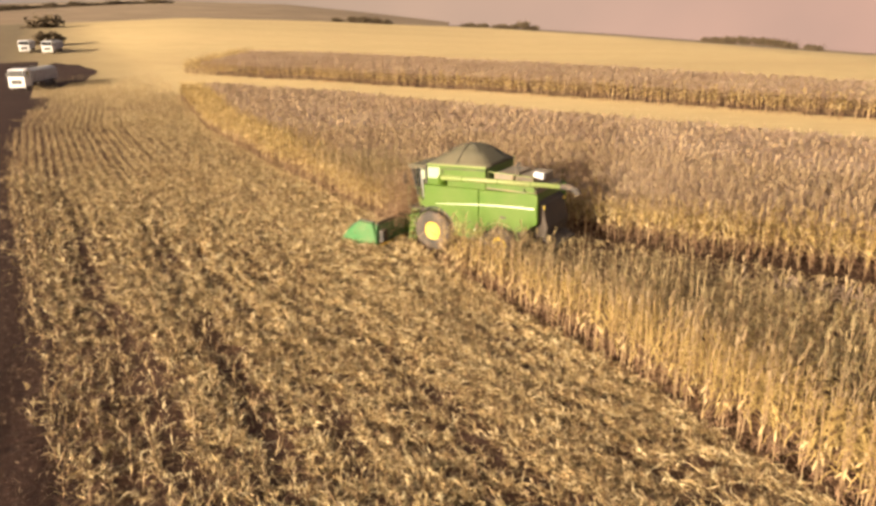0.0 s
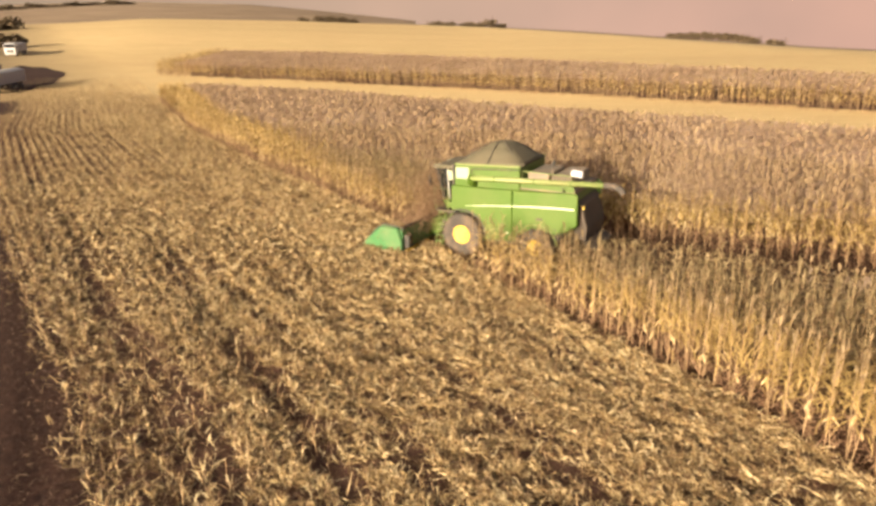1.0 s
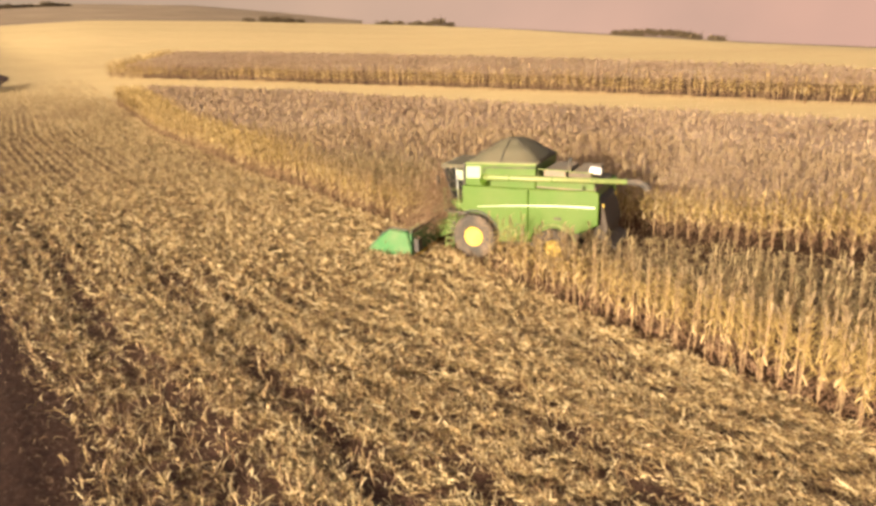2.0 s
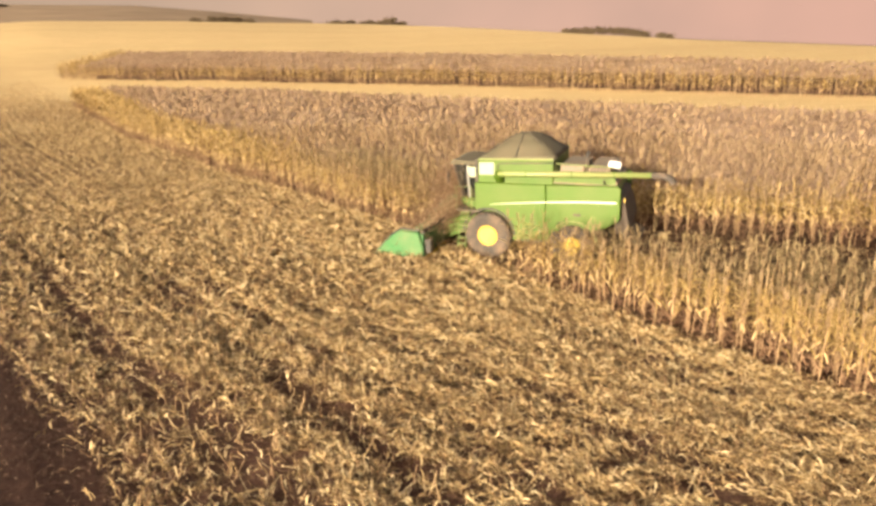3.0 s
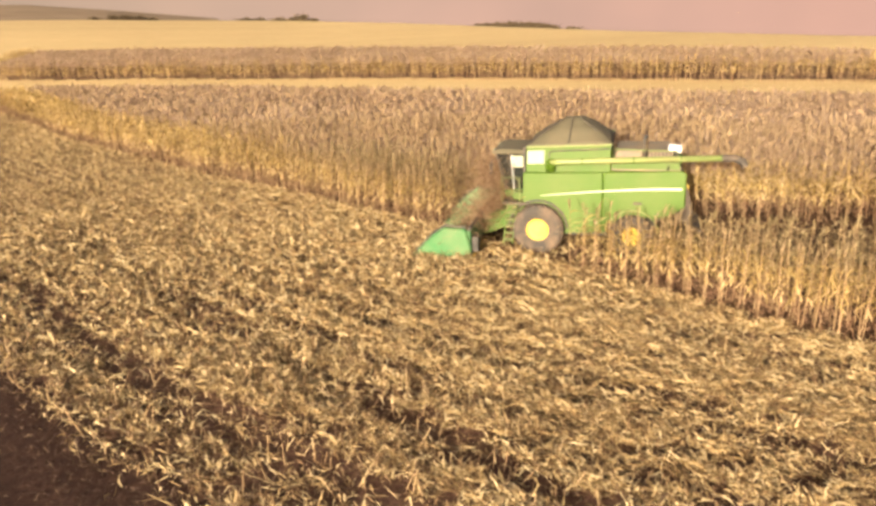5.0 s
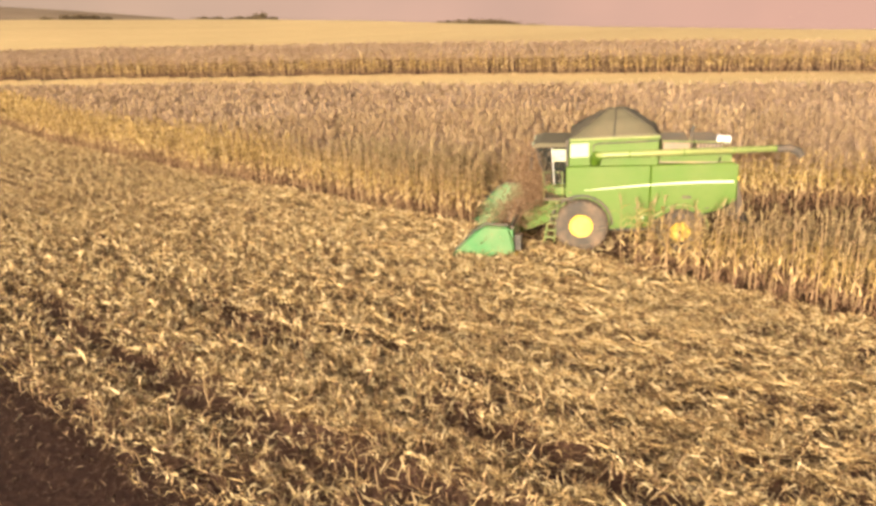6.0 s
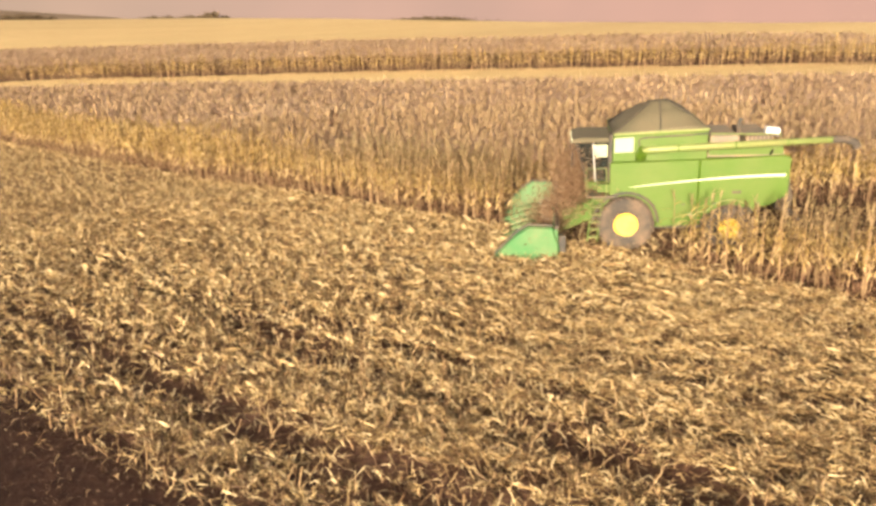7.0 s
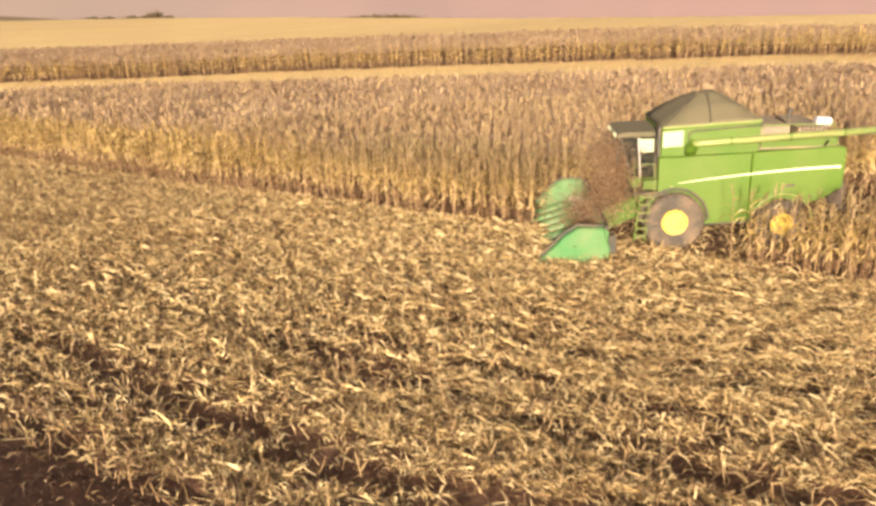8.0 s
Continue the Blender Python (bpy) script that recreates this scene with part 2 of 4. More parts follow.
def mass(name, V, F, M, mats, label, category):
    """One object of kind stuff from arrays of vertices, quads and material slots."""
    me = bpy.data.meshes.new(name)
    me.vertices.add(len(V))
    me.vertices.foreach_set("co", np.ascontiguousarray(V, dtype=np.float32).ravel())
    me.loops.add(4 * len(F))
    me.loops.foreach_set("vertex_index", np.ascontiguousarray(F, dtype=np.int32).ravel())
    me.polygons.add(len(F))
    me.polygons.foreach_set("loop_start", np.arange(0, 4 * len(F), 4, dtype=np.int32))
    me.polygons.foreach_set("material_index", np.ascontiguousarray(M, dtype=np.int32))
    for m in mats:
        me.materials.append(m)
    me.update(calc_edges=True)
    return tagged(new(name, me), label, category, kind="stuff")


def strewn(templates, P, yaw, size, tilt, which):
    """Copies of the templates (vertices, quads, slots) at the places P, turned, sized and leaned; returns joined arrays."""
    VV, FF, MM, base = [], [], [], 0
    for k, (V, F, M) in enumerate(templates):
        sel = np.where(which == k)[0]
        if not len(sel):
            continue
        c, s, z = np.cos(yaw[sel])[:, None], np.sin(yaw[sel])[:, None], size[sel][:, None]
        x, y, h = V[None, :, 0] * z, V[None, :, 1] * z, V[None, :, 2] * z
        X = x * c - y * s + h * tilt[sel, 0][:, None]
        Y = x * s + y * c + h * tilt[sel, 1][:, None]
        W = np.stack([X + P[sel, 0][:, None], Y + P[sel, 1][:, None], h + P[sel, 2][:, None]], 2).reshape(-1, 3)
        FF.append((F[None] + (np.arange(len(sel)) * len(V))[:, None, None] + base).reshape(-1, 4))
        MM.append(np.tile(M, len(sel)))
        VV.append(W)
        base += len(W)
    return np.concatenate(VV), np.concatenate(FF), np.concatenate(MM)


# ---- plan ----
LEFT_Y, LEFT_X = [-40, 0, 9.4, 12.7, 17.9, 25, 40.4, 64, 82, 98, 125, 200], [30, 3.2, -3.0, -5.5, -9.4, -15.3, -27.0, -43.5, -54, -65, -82, -130]
EDGE_Y, EDGE_X = [-40, 0, 11, 16, 20, 23.4, 27.3, 32.5, 38.4, 43, 47.4, 54, 63, 87, 120], [50, 22.5, 14.9, 11.7, 8.8, 6.15, 3.6, 0.6, -4.1, -7.4, -11.1, -15.9, -22.7, -36.7, -56]
BACK_Y, BACK_X = [-40, 0, 20, 30, 49, 56.5, 62, 72, 79, 85, 95, 110], [125, 88, 68, 54, 32, 20.5, 11, -4, -13, -25, -40, -60]
FRONT_Y, FRONT_X = [-10, 30, 61.5, 68, 73, 78, 83, 90.6, 99.7, 109, 115, 121, 126, 220], [118, 82, 51, 46, 38, 30.3, 22.5, 11.3, -4, -22.5, -30.5, -45.8, -56, -64]      # front of the far maize
REAR_Y, REAR_X = [0, 60, 72, 85, 100, 110, 127, 140, 155, 162, 170], [118, 70, 62, 54, 42, 29, 10, -8, -33, -60, -85]      # back of the far maize


def left_edge(y):
    return np.interp(y, LEFT_Y, LEFT_X)


def maize_edge(y):
    return np.interp(y, EDGE_Y, EDGE_X)


def maize_back(y):
    return np.interp(y, BACK_Y, BACK_X)


RIDGE_AZ = [-180, -60, -38, -34.5, -30, -24.5, -15, -10.4, -2.4, 5.9, 14.2, 22.2, 35, 50, 75, 180]
RIDGE_EL = [-1.2, -1.0, -0.5, -0.4, -0.34, -0.18, -0.55, -0.80, -1.18, -1.70, -2.33, -2.88, -3.45, -3.85, -4.0, -4.0]


def land(x, y):
    """Height of the ground: a level field that swells to a far crest and falls away behind it."""
    r, az = np.hypot(x, y), np.degrees(np.arctan2(x, y))
    el = np.interp(az, RIDGE_AZ, RIDGE_EL)
    crest = np.minimum(450.0, 9.5 / np.tan(np.radians(np.maximum(-el, 1.0))))
    top = 9.5 + crest * np.tan(np.radians(el))
    start = np.minimum(120.0, crest * 0.5)
    k = np.clip((r - start) / (crest - start), 0, 1)
    rise = top * (0.35 * k + 0.65 * k * k * (3 - 2 * k))
    past = np.clip((r - crest) / 150, 0, 1)
    behind = 9.5 + r * np.tan(np.radians(el - 0.12 * past))
    return np.where(r > crest, behind, rise)


COMBINE = Matrix.Translation((4.20, 30.36, 0)) @ Matrix.Rotation(radians(155), 4, "Z")
TO_COMBINE = np.array(COMBINE.inverted())


def cut_swath(x, y):
    """True where the combine has already cut: in its own lane, behind its header."""
    a = TO_COMBINE[0, 0] * x + TO_COMBINE[0, 1] * y + TO_COMBINE[0, 3]
    b = TO_COMBINE[1, 0] * x + TO_COMBINE[1, 1] * y + TO_COMBINE[1, 3]
    return (b > -3.7) & (b < 3.25) & (a < 4.1)


def lane_wall(x, y):
    """True for the rows that stand open along the far side of the cut lane."""
    a = TO_COMBINE[0, 0] * x + TO_COMBINE[0, 1] * y + TO_COMBINE[0, 3]
    b = TO_COMBINE[1, 0] * x + TO_COMBINE[1, 1] * y + TO_COMBINE[1, 3]
    return (b <= -3.7) & (b > -5.3) & (a < 5)


# ---- ground ----
def build_ground():
    rings = [0.0] + list(np.linspace(1.2, 5.5, 5)) + list(np.arange(6.0, 60.4, 0.5)) + list(np.arange(61.5, 150, 1.5)) + list(150 * np.geomspace(1.02, 30, 56))
    seg = 288
    rr, aa = np.meshgrid(rings[1:], np.linspace(0, 2 * np.pi, seg, endpoint=False), indexing="ij")
    X, Y = rr * np.sin(aa), rr * np.cos(aa)
    Z = land(X, Y)
    fade = np.clip(1 - rr / 90, 0, 1)
    Z = Z + fade * 0.03 * np.sin((X * 0.85 + Y * 0.53) * 2 * np.pi / 1.5 + 0.6 * np.sin(Y * 0.3))
    V = np.stack([X, Y, Z], 2).reshape(-1, 3)
    V = np.vstack([V, [[0, 0, 0]]])
    i, j = np.meshgrid(np.arange(len(rings) - 2), np.arange(seg), indexing="ij")
    q = np.stack([i * seg + j, (i + 1) * seg + j, (i + 1) * seg + (j + 1) % seg, i * seg + (j + 1) % seg], 2).reshape(-1, 4)
    faces = [tuple(f) for f in q[:, ::-1]] + [(len(V) - 1, (k + 1) % seg, k) for k in range(seg)]
    me = bpy.data.meshes.new("ground")
    me.from_pydata(V.tolist(), [], faces)
    for m in (SOIL, PALE, TRACK, FAR, EARTH):
        me.materials.append(m)
    cx, cy = V[q].mean(1)[:, 0], V[q].mean(1)[:, 1]
    r = np.hypot(cx, cy)
    slot = np.zeros(len(q), int)
    slot[cx < left_edge(cy) + 0.8] = 2
    slot[(cx > maize_back(cy) - 1)] = 1
    slot[(cy > 112) & ((cx > left_edge(cy)) | (cy > 150))] = 1
    slot[r > 620] = 3
    slot[(cx > maize_edge(cy)) & (cx < maize_back(cy) - 1) & (cy < 88)] = 4
    slot[(cx > np.interp(cy, FRONT_Y, FRONT_X) + 6.5) & (cx < np.interp(cy, REAR_Y, REAR_X)) & (cx > -53 - 0.45 * (cy - 121)) & (cy > 20) & (cy < 170)] = 4
    me.polygons.foreach_set("material_index", np.concatenate([slot, np.full(seg, 2)]).astype(np.int32))
    me.update()
    me.shade_smooth()
    tagged(new("ground", me), "wide farmland of brown soil, straw stubble and pale fields", "ground", kind="structure")


build_ground()


def build_backdrop():
    """A far ring of hazy evening distance."""
    bm = bmesh.new()
    n = 96
    lo, hi = [], []
    for k in range(n):
        a = 2 * math.pi * k / n
        lo.append(bm.verts.new((4300 * math.sin(a), 4300 * math.cos(a), -400)))
        hi.append(bm.verts.new((4300 * math.sin(a), 4300 * math.cos(a), 420)))
    for k in range(n):
        bm.faces.new((lo[k], lo[(k + 1) % n], hi[(k + 1) % n], hi[k]))
    m, nodes, links, bsdf = material("evening_haze")
    co = nodes.new("ShaderNodeTexCoord").outputs["Object"]
    sep = nodes.new("ShaderNodeSeparateXYZ")
    links.new(co, sep.inputs[0])
    side = nodes.new("ShaderNodeMapRange")
    side.inputs[1].default_value, side.inputs[2].default_value = -2900, 2600
    links.new(sep.outputs[0], side.inputs[0])
    tone = ramp(nodes, [(0.0, (0.17, 0.17, 0.22)), (0.1, (0.30, 0.24, 0.19)), (0.4, (0.39, 0.29, 0.24)), (0.62, (0.42, 0.295, 0.255)), (1.0, (0.445, 0.285, 0.25))])
    links.new(side.outputs[0], tone.inputs[0])
    cloud = noisy(nodes, links, 0.0012, 4, 0.5, co)
    soft = ramp(nodes, [(0.3, (0.9, 0.9, 0.92)), (0.7, (1.05, 1.0, 1.0))])
    links.new(cloud.outputs[0], soft.inputs[0])
    em = nodes.new("ShaderNodeEmission")
    em.inputs[1].default_value = 0.75
    links.new(mixed(nodes, links, tone.outputs[0], soft.outputs[0], 1.0, "MULTIPLY"), em.inputs[0])
    links.new(em.outputs[0], nodes["Material Output"].inputs[0])
    ob = part("backdrop", bm, m, None)
    tagged(ob, "hazy pink evening sky low over the land", "sky", kind="structure")


build_backdrop()


def hill(az, r):
    """Height of the hazy rise behind the crest."""
    el = np.interp(az, [-80, -50, -37, -27, -18, -12, -4], [-0.1, 0.4, 0.75, 0.9, 0.55, -0.1, -1.1])
    k = np.interp(r, [900, 1300, 1700, 2000, 2300], [0.2, 0.62, 0.9, 1.0, 0.8])
    return 9 + r * math.tan(radians(el * k - (1 - k) * 1.5))


def build_far_hill():
    """A hazy rise of fields behind the crest, seen past the trucks."""
    bm = bmesh.new()
    rows = []
    for az in range(-80, -4, 2):
        rows.append([bm.verts.new((r * math.sin(radians(az)), r * math.cos(radians(az)), hill(az, r))) for r in (900, 1300, 1700, 2000, 2300)])
    for a, b in zip(rows, rows[1:]):
        for k in range(4):
            bm.faces.new((a[k], a[k + 1], b[k + 1], b[k]))
    ob = part("far_hill", bm, FAR, None, "", True)
    tagged(ob, "hazy brown hill of fields on the horizon", "hill", kind="structure")


build_far_hill()


def build_soil_shade_patch():
    """Dark red soil round the trucks, their shade drawn in as the same patch."""
    bm = bmesh.new()
    rings = []
    for k in range(6):
        ring = []
        for j in range(28):
            a = 2 * math.pi * j / 28
            w = (k + 0.02) / 5 * (1 + 0.12 * math.sin(3 * a + 1) + 0.08 * math.sin(7 * a))
            x, y = -79 + 6.0 * w * math.cos(a) - 13 * w * math.sin(a), 126 + 22 * w * math.sin(a)
            ring.append(bm.verts.new((x, y, float(land(np.array(x), np.array(y))) + 0.06)))
        rings.append(ring)
    for r0, r1 in zip(rings, rings[1:]):
        for j in range(28):
            bm.faces.new((r0[j], r0[(j + 1) % 28], r1[(j + 1) % 28], r1[j]))
    ob = part("soil_shade_patch", bm, TRACK, None)
    tagged(ob, "patch of dark red soil and truck shade round the trucks", "bare soil", kind="structure")


build_soil_shade_patch()


# ---- maize ----
def ribbon(points, widths, side):
    """A blade: quads along points, with the given half widths to either side of it."""
    V, F = [], []
    for (x, y, z), w in zip(points, widths):
        V += [(x - side[0] * w, y - side[1] * w, z), (x + side[0] * w, y + side[1] * w, z + 0.25 * w)]
    for i in range(len(points) - 1):
        F.append((2 * i, 2 * i + 1, 2 * i + 3, 2 * i + 2))
    return V, F


def leaf_blade(rng, h, az, length, steps, hang, fat=1.0):
    """A dry maize leaf: leaves the stalk upwards, arches over and hangs down."""
    out, pts, wid = rng.uniform(0.65, 0.95), [], []
    a, r, z = rng.uniform(0.4, 1.0), 0.012, h
    bend = (a + hang) / steps
    curl = rng.uniform(-0.5, 0.5)
    for i in range(steps + 1):
        t = i / steps
        ang = az + curl * t
        pts.append((math.cos(ang) * r, math.sin(ang) * r, z))
        wid.append(fat * 0.5 * (0.022 + 0.046 * math.sin(math.pi * min(1, t * 0.85 + 0.12))) * (1 - 0.75 * t ** 3))
        r += max(0.02, math.cos(a)) * length / steps * out * 1.25
        z += math.sin(a) * length / steps
        a -= bend
    return ribbon(pts, wid, (-math.sin(az), math.cos(az)))


def prism(z0, z1, r0, r1, sides, x=0.0, y=0.0, lean=(0, 0)):
    V, F = [], []
    for z, r, dx, dy in ((z0, r0, 0, 0), (z1, r1, lean[0], lean[1])):
        V += [(x + dx + r * math.cos(2 * math.pi * k / sides), y + dy + r * math.sin(2 * math.pi * k / sides), z) for k in range(sides)]
    for k in range(sides):
        F.append((k, (k + 1) % sides, sides + (k + 1) % sides, sides + k))
    return V, F


def maize_pieces(seed, detail, ripe=True, fat=0.66):
    """The pieces of one maize plant: (slot, vertices, quads); slots 0 leaf, 1 withered leaf, 2 stalk, 3 tassel, 4 husk, 5 low leaf."""
    rng = random.Random(seed)
    tall = rng.uniform(2.0, 2.35)
    out = []
    if detail == 0:
        sides, leaves, steps, sprays = 4, 12, 4, 4
    elif detail == 1:
        sides, leaves, steps, sprays = 3, 10, 2, 3
    else:
        sides, leaves, steps, sprays = 0, 8, 2, 1
    if sides:
        out.append((2, *prism(0, tall * 0.55, 0.016, 0.013, sides)))
        out.append((2, *prism(tall * 0.55, tall, 0.013, 0.006, sides)))
    else:
        out.append((2, *ribbon([(0, 0, 0), (0, 0, tall)], [0.03, 0.012], (1, 0))))
    az = rng.uniform(0, 6.28)
    for k in range(leaves):
        h = tall * (0.10 + 0.86 * (k + rng.uniform(-0.3, 0.3)) / leaves)
        az += math.pi + rng.uniform(-0.6, 0.6)
        if detail == 2:       # the close canopy of the far rows: broad drooping top leaves
            h, l = tall * (rng.uniform(0.87, 0.96) if k < 7 else rng.uniform(0.60, 0.76)), rng.uniform(0.32, 0.6)
            c, s = math.cos(az), math.sin(az)
            out.append((1 if rng.random() < 0.85 or not ripe else 0, *ribbon([(0, 0, h - 0.05), (c * l * 0.5, s * l * 0.5, h + 0.02), (c * l, s * l, h - 0.08)], [0.08, 0.15, 0.07], (-s, c))))
            continue
        slot = 1 if h > tall * (rng.uniform(0.93, 1.02) if ripe else rng.uniform(0.48, 0.72)) else 0
        reach, hang = rng.uniform(0.60, 0.95), rng.uniform(0.9, 2.2)
        if h < tall * rng.uniform(0.28, 0.50):      # the lowest leaves are withered and hang down
            slot, reach, hang = 5, rng.uniform(0.45, 0.75), rng.uniform(1.1, 1.8)
        elif h > tall * 0.78:                       # the top ones are short and stand up
            reach, hang = rng.uniform(0.34, 0.60), rng.uniform(0.6, 1.7)
        out.append((slot, *leaf_blade(rng, h, az, reach, steps, hang, fat if detail == 0 else 1.6)))
    for k in range(sprays):
        a, l = rng.uniform(0, 6.28), rng.uniform(0.16, 0.32)
        thick = 0.014 if detail == 0 else 0.024 if detail == 1 else 0.035
        pts = [(0, 0, tall - 0.06), (math.cos(a) * l * 0.32, math.sin(a) * l * 0.32, tall + l * 0.75)]
        if detail == 0:
            pts.append((math.cos(a) * l * 0.7, math.sin(a) * l * 0.7, tall + l * 0.9))
        out.append((3, *ribbon(pts, [thick, thick * 0.8, thick * 0.4][:len(pts)], (-math.sin(a), math.cos(a)))))
    if detail < 2:
        a, h = rng.uniform(0, 6.28), tall * rng.uniform(0.42, 0.55)
        lean = (math.cos(a) * 0.10, math.sin(a) * 0.10)
        out.append((4, *prism(h, h - 0.13, 0.030, 0.034, 5 if detail == 0 else 3, math.cos(a) * 0.03, math.sin(a) * 0.03, lean)))
        out.append((4, *prism(h - 0.13, h - 0.24, 0.034, 0.008, 5 if detail == 0 else 3, math.cos(a) * 0.03 + lean[0], math.sin(a) * 0.03 + lean[1], (lean[0] * 0.6, lean[1] * 0.6))))
    return out


def maize_template(seed, detail, ripe=True, fat=0.66):
    V, F, M = [], [], []
    for slot, v, f in maize_pieces(seed, detail, ripe, fat):
        F += [tuple(i + len(V) for i in q) for q in f]
        V += v
        M += [slot] * len(f)
    return np.array(V, float), np.array(F, int), np.array(M, int)


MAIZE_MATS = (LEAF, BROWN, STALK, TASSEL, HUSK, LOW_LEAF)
GOLD_MATS = (LEAF, LEAF, STALK, LEAF, HUSK, LOW_LEAF)
ROW_WAY, ROW_GAP = np.array([0.45, 0.893]), 0.5
rng = np.random.default_rng(5)


def row_places(x0, x1, y0, y1, along, gap, step):
    """Drilled places in rows that run along a way, within a box."""
    across = np.array([along[1], -along[0]])
    c = np.array([(x0 + x1) / 2, (y0 + y1) / 2])
    reach = math.hypot(x1 - x0, y1 - y0) / 2
    a, b = np.meshgrid(np.arange(-reach, reach, step), np.arange(-reach, reach, gap), indexing="ij")
    a, b = a.ravel(), b.ravel()
    a = a + rng.uniform(-0.4, 0.4, len(a)) * step
    b = b + rng.normal(0, 0.06, len(b))
    P = c + a[:, None] * along + b[:, None] * across
    keep = (P[:, 0] > x0) & (P[:, 0] < x1) & (P[:, 1] > y0) & (P[:, 1] < y1)
    return P[keep]


def from_flight(P):
    """Distance on the plan from the line that the drone flies."""
    a, b = np.array([7.7, -3.9]), np.array([-11.7, 10.0])
    t = np.clip(((P - a) @ (b - a)) / ((b - a) @ (b - a)), 0, 1)
    return np.hypot(*(P - (a + t[:, None] * (b - a))).T)


def sow(P, detail, name, label, seeds=range(8), sizes=(0.9, 1.08), ripe=True, mats=MAIZE_MATS, fat=0.66):
    n = len(P)
    T = [maize_template(s + 40 * detail, detail, ripe, fat) for s in seeds]
    P3 = np.column_stack([P, land(P[:, 0], P[:, 1]) - 0.02])
    arr = strewn(T, P3, rng.uniform(0, 6.28, n), rng.uniform(*sizes, n), rng.normal(0, 0.06, (n, 2)), rng.integers(0, len(T), n))
    return mass(name, *arr, mats, label, "maize crop")


def build_near_maize():
    P = row_places(-75, 80, -12, 145, ROW_WAY, ROW_GAP, 0.22)
    x, y = P[:, 0], P[:, 1]
    wave = 0.12 * np.sin(y * 1.7) + 0.12 * np.sin(y * 0.63 + 1)
    P = P[(x > maize_edge(y) - 0.1 + wave) & (x < maize_back(y)) & (y < 88) & ~cut_swath(x, y)]
    P = P[rng.random(len(P)) > 0.06]
    d = from_flight(P)
    inside = P[:, 0] - maize_edge(P[:, 1])
    # thin the crop where it is far off
    thin = (d < 44) | (rng.random(len(d)) < 0.72) | (inside < 3)
    P, d, inside = P[thin], d[thin], inside[thin]
    seen = P[:, 0] < np.maximum(8 + (P[:, 1] + 4) * 0.55, -11.7 + (P[:, 1] - 10) * 1.4) + 4      # beyond this the crop is only filled in
    thin = seen | (rng.random(len(d)) < 0.3)
    P, d, inside, seen = P[thin], d[thin], inside[thin], seen[thin]
    keep = (d > 26) | (inside < 2) | (rng.random(len(d)) < 0.84)
    P, d, inside, seen = P[keep], d[keep], inside[keep], seen[keep]
    near = seen & ((d < 25) | ((d < 34) & (inside < 6)))
    front = near & (inside < 2.4) & (P[:, 1] > 9.5) & (P[:, 1] < 29)
    pick = np.where(front)[0]
    pick = pick[np.argsort(d[pick])][:230]
    single = np.zeros(len(P), bool)
    single[pick] = True
    mid = ~near & seen & (d < 44)
    sow(P[near & ~single & (inside < 1.3)], 0, "maize_crop", "standing dry golden maize with brown tassels beside the stubble")
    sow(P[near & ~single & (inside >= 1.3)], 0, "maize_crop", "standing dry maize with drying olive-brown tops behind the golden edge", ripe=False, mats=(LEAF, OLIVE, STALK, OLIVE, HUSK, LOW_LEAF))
    face = (inside < np.where(d > 32, 3.3, 2.8)) | lane_wall(P[:, 0], P[:, 1])
    open_row = rng.random(len(P)) < 0.85      # gaps let the dark soil show between the stalks
    sow(P[~near & face & (d < 62) & open_row], 0, "maize_crop", "golden outer rows of standing dry maize beside the stubble", mats=GOLD_MATS, fat=1.0)
    sow(P[~near & face & (d >= 62) & (d < 95)], 1, "maize_crop", "golden outer rows of standing dry maize beside the stubble", mats=GOLD_MATS)
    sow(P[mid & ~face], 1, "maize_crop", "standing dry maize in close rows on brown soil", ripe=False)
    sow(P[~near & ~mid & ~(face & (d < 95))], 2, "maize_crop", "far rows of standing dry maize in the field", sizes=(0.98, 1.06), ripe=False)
    return P[single]


EDGE_PLANTS = build_near_maize()


def build_far_maize():
    P = row_places(-75, 112, 25, 250, np.array([-0.68, 0.73]), 0.8, 0.7)
    x, y = P[:, 0], P[:, 1]
    fr, re = np.interp(y, FRONT_Y, FRONT_X), np.interp(y, REAR_Y, REAR_X)
    ok = (x > fr) & (x < re) & (x > -53 - 0.45 * (y - 121)) & (y < 220)
    P, depth = P[ok], (x - fr)[ok]
    P = P[(depth < 5) | (rng.random(len(P)) < 0.75)]
    depth = P[:, 0] - np.interp(P[:, 1], FRONT_Y, FRONT_X)
    front = depth < 4.2
    sow(P[front & (rng.random(len(P)) < 0.9)], 1, "far_maize_crop", "golden front rows of the second maize block across a cut lane", sizes=(0.9, 1.22), mats=GOLD_MATS)
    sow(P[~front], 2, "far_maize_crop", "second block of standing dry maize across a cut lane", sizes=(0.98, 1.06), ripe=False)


build_far_maize()


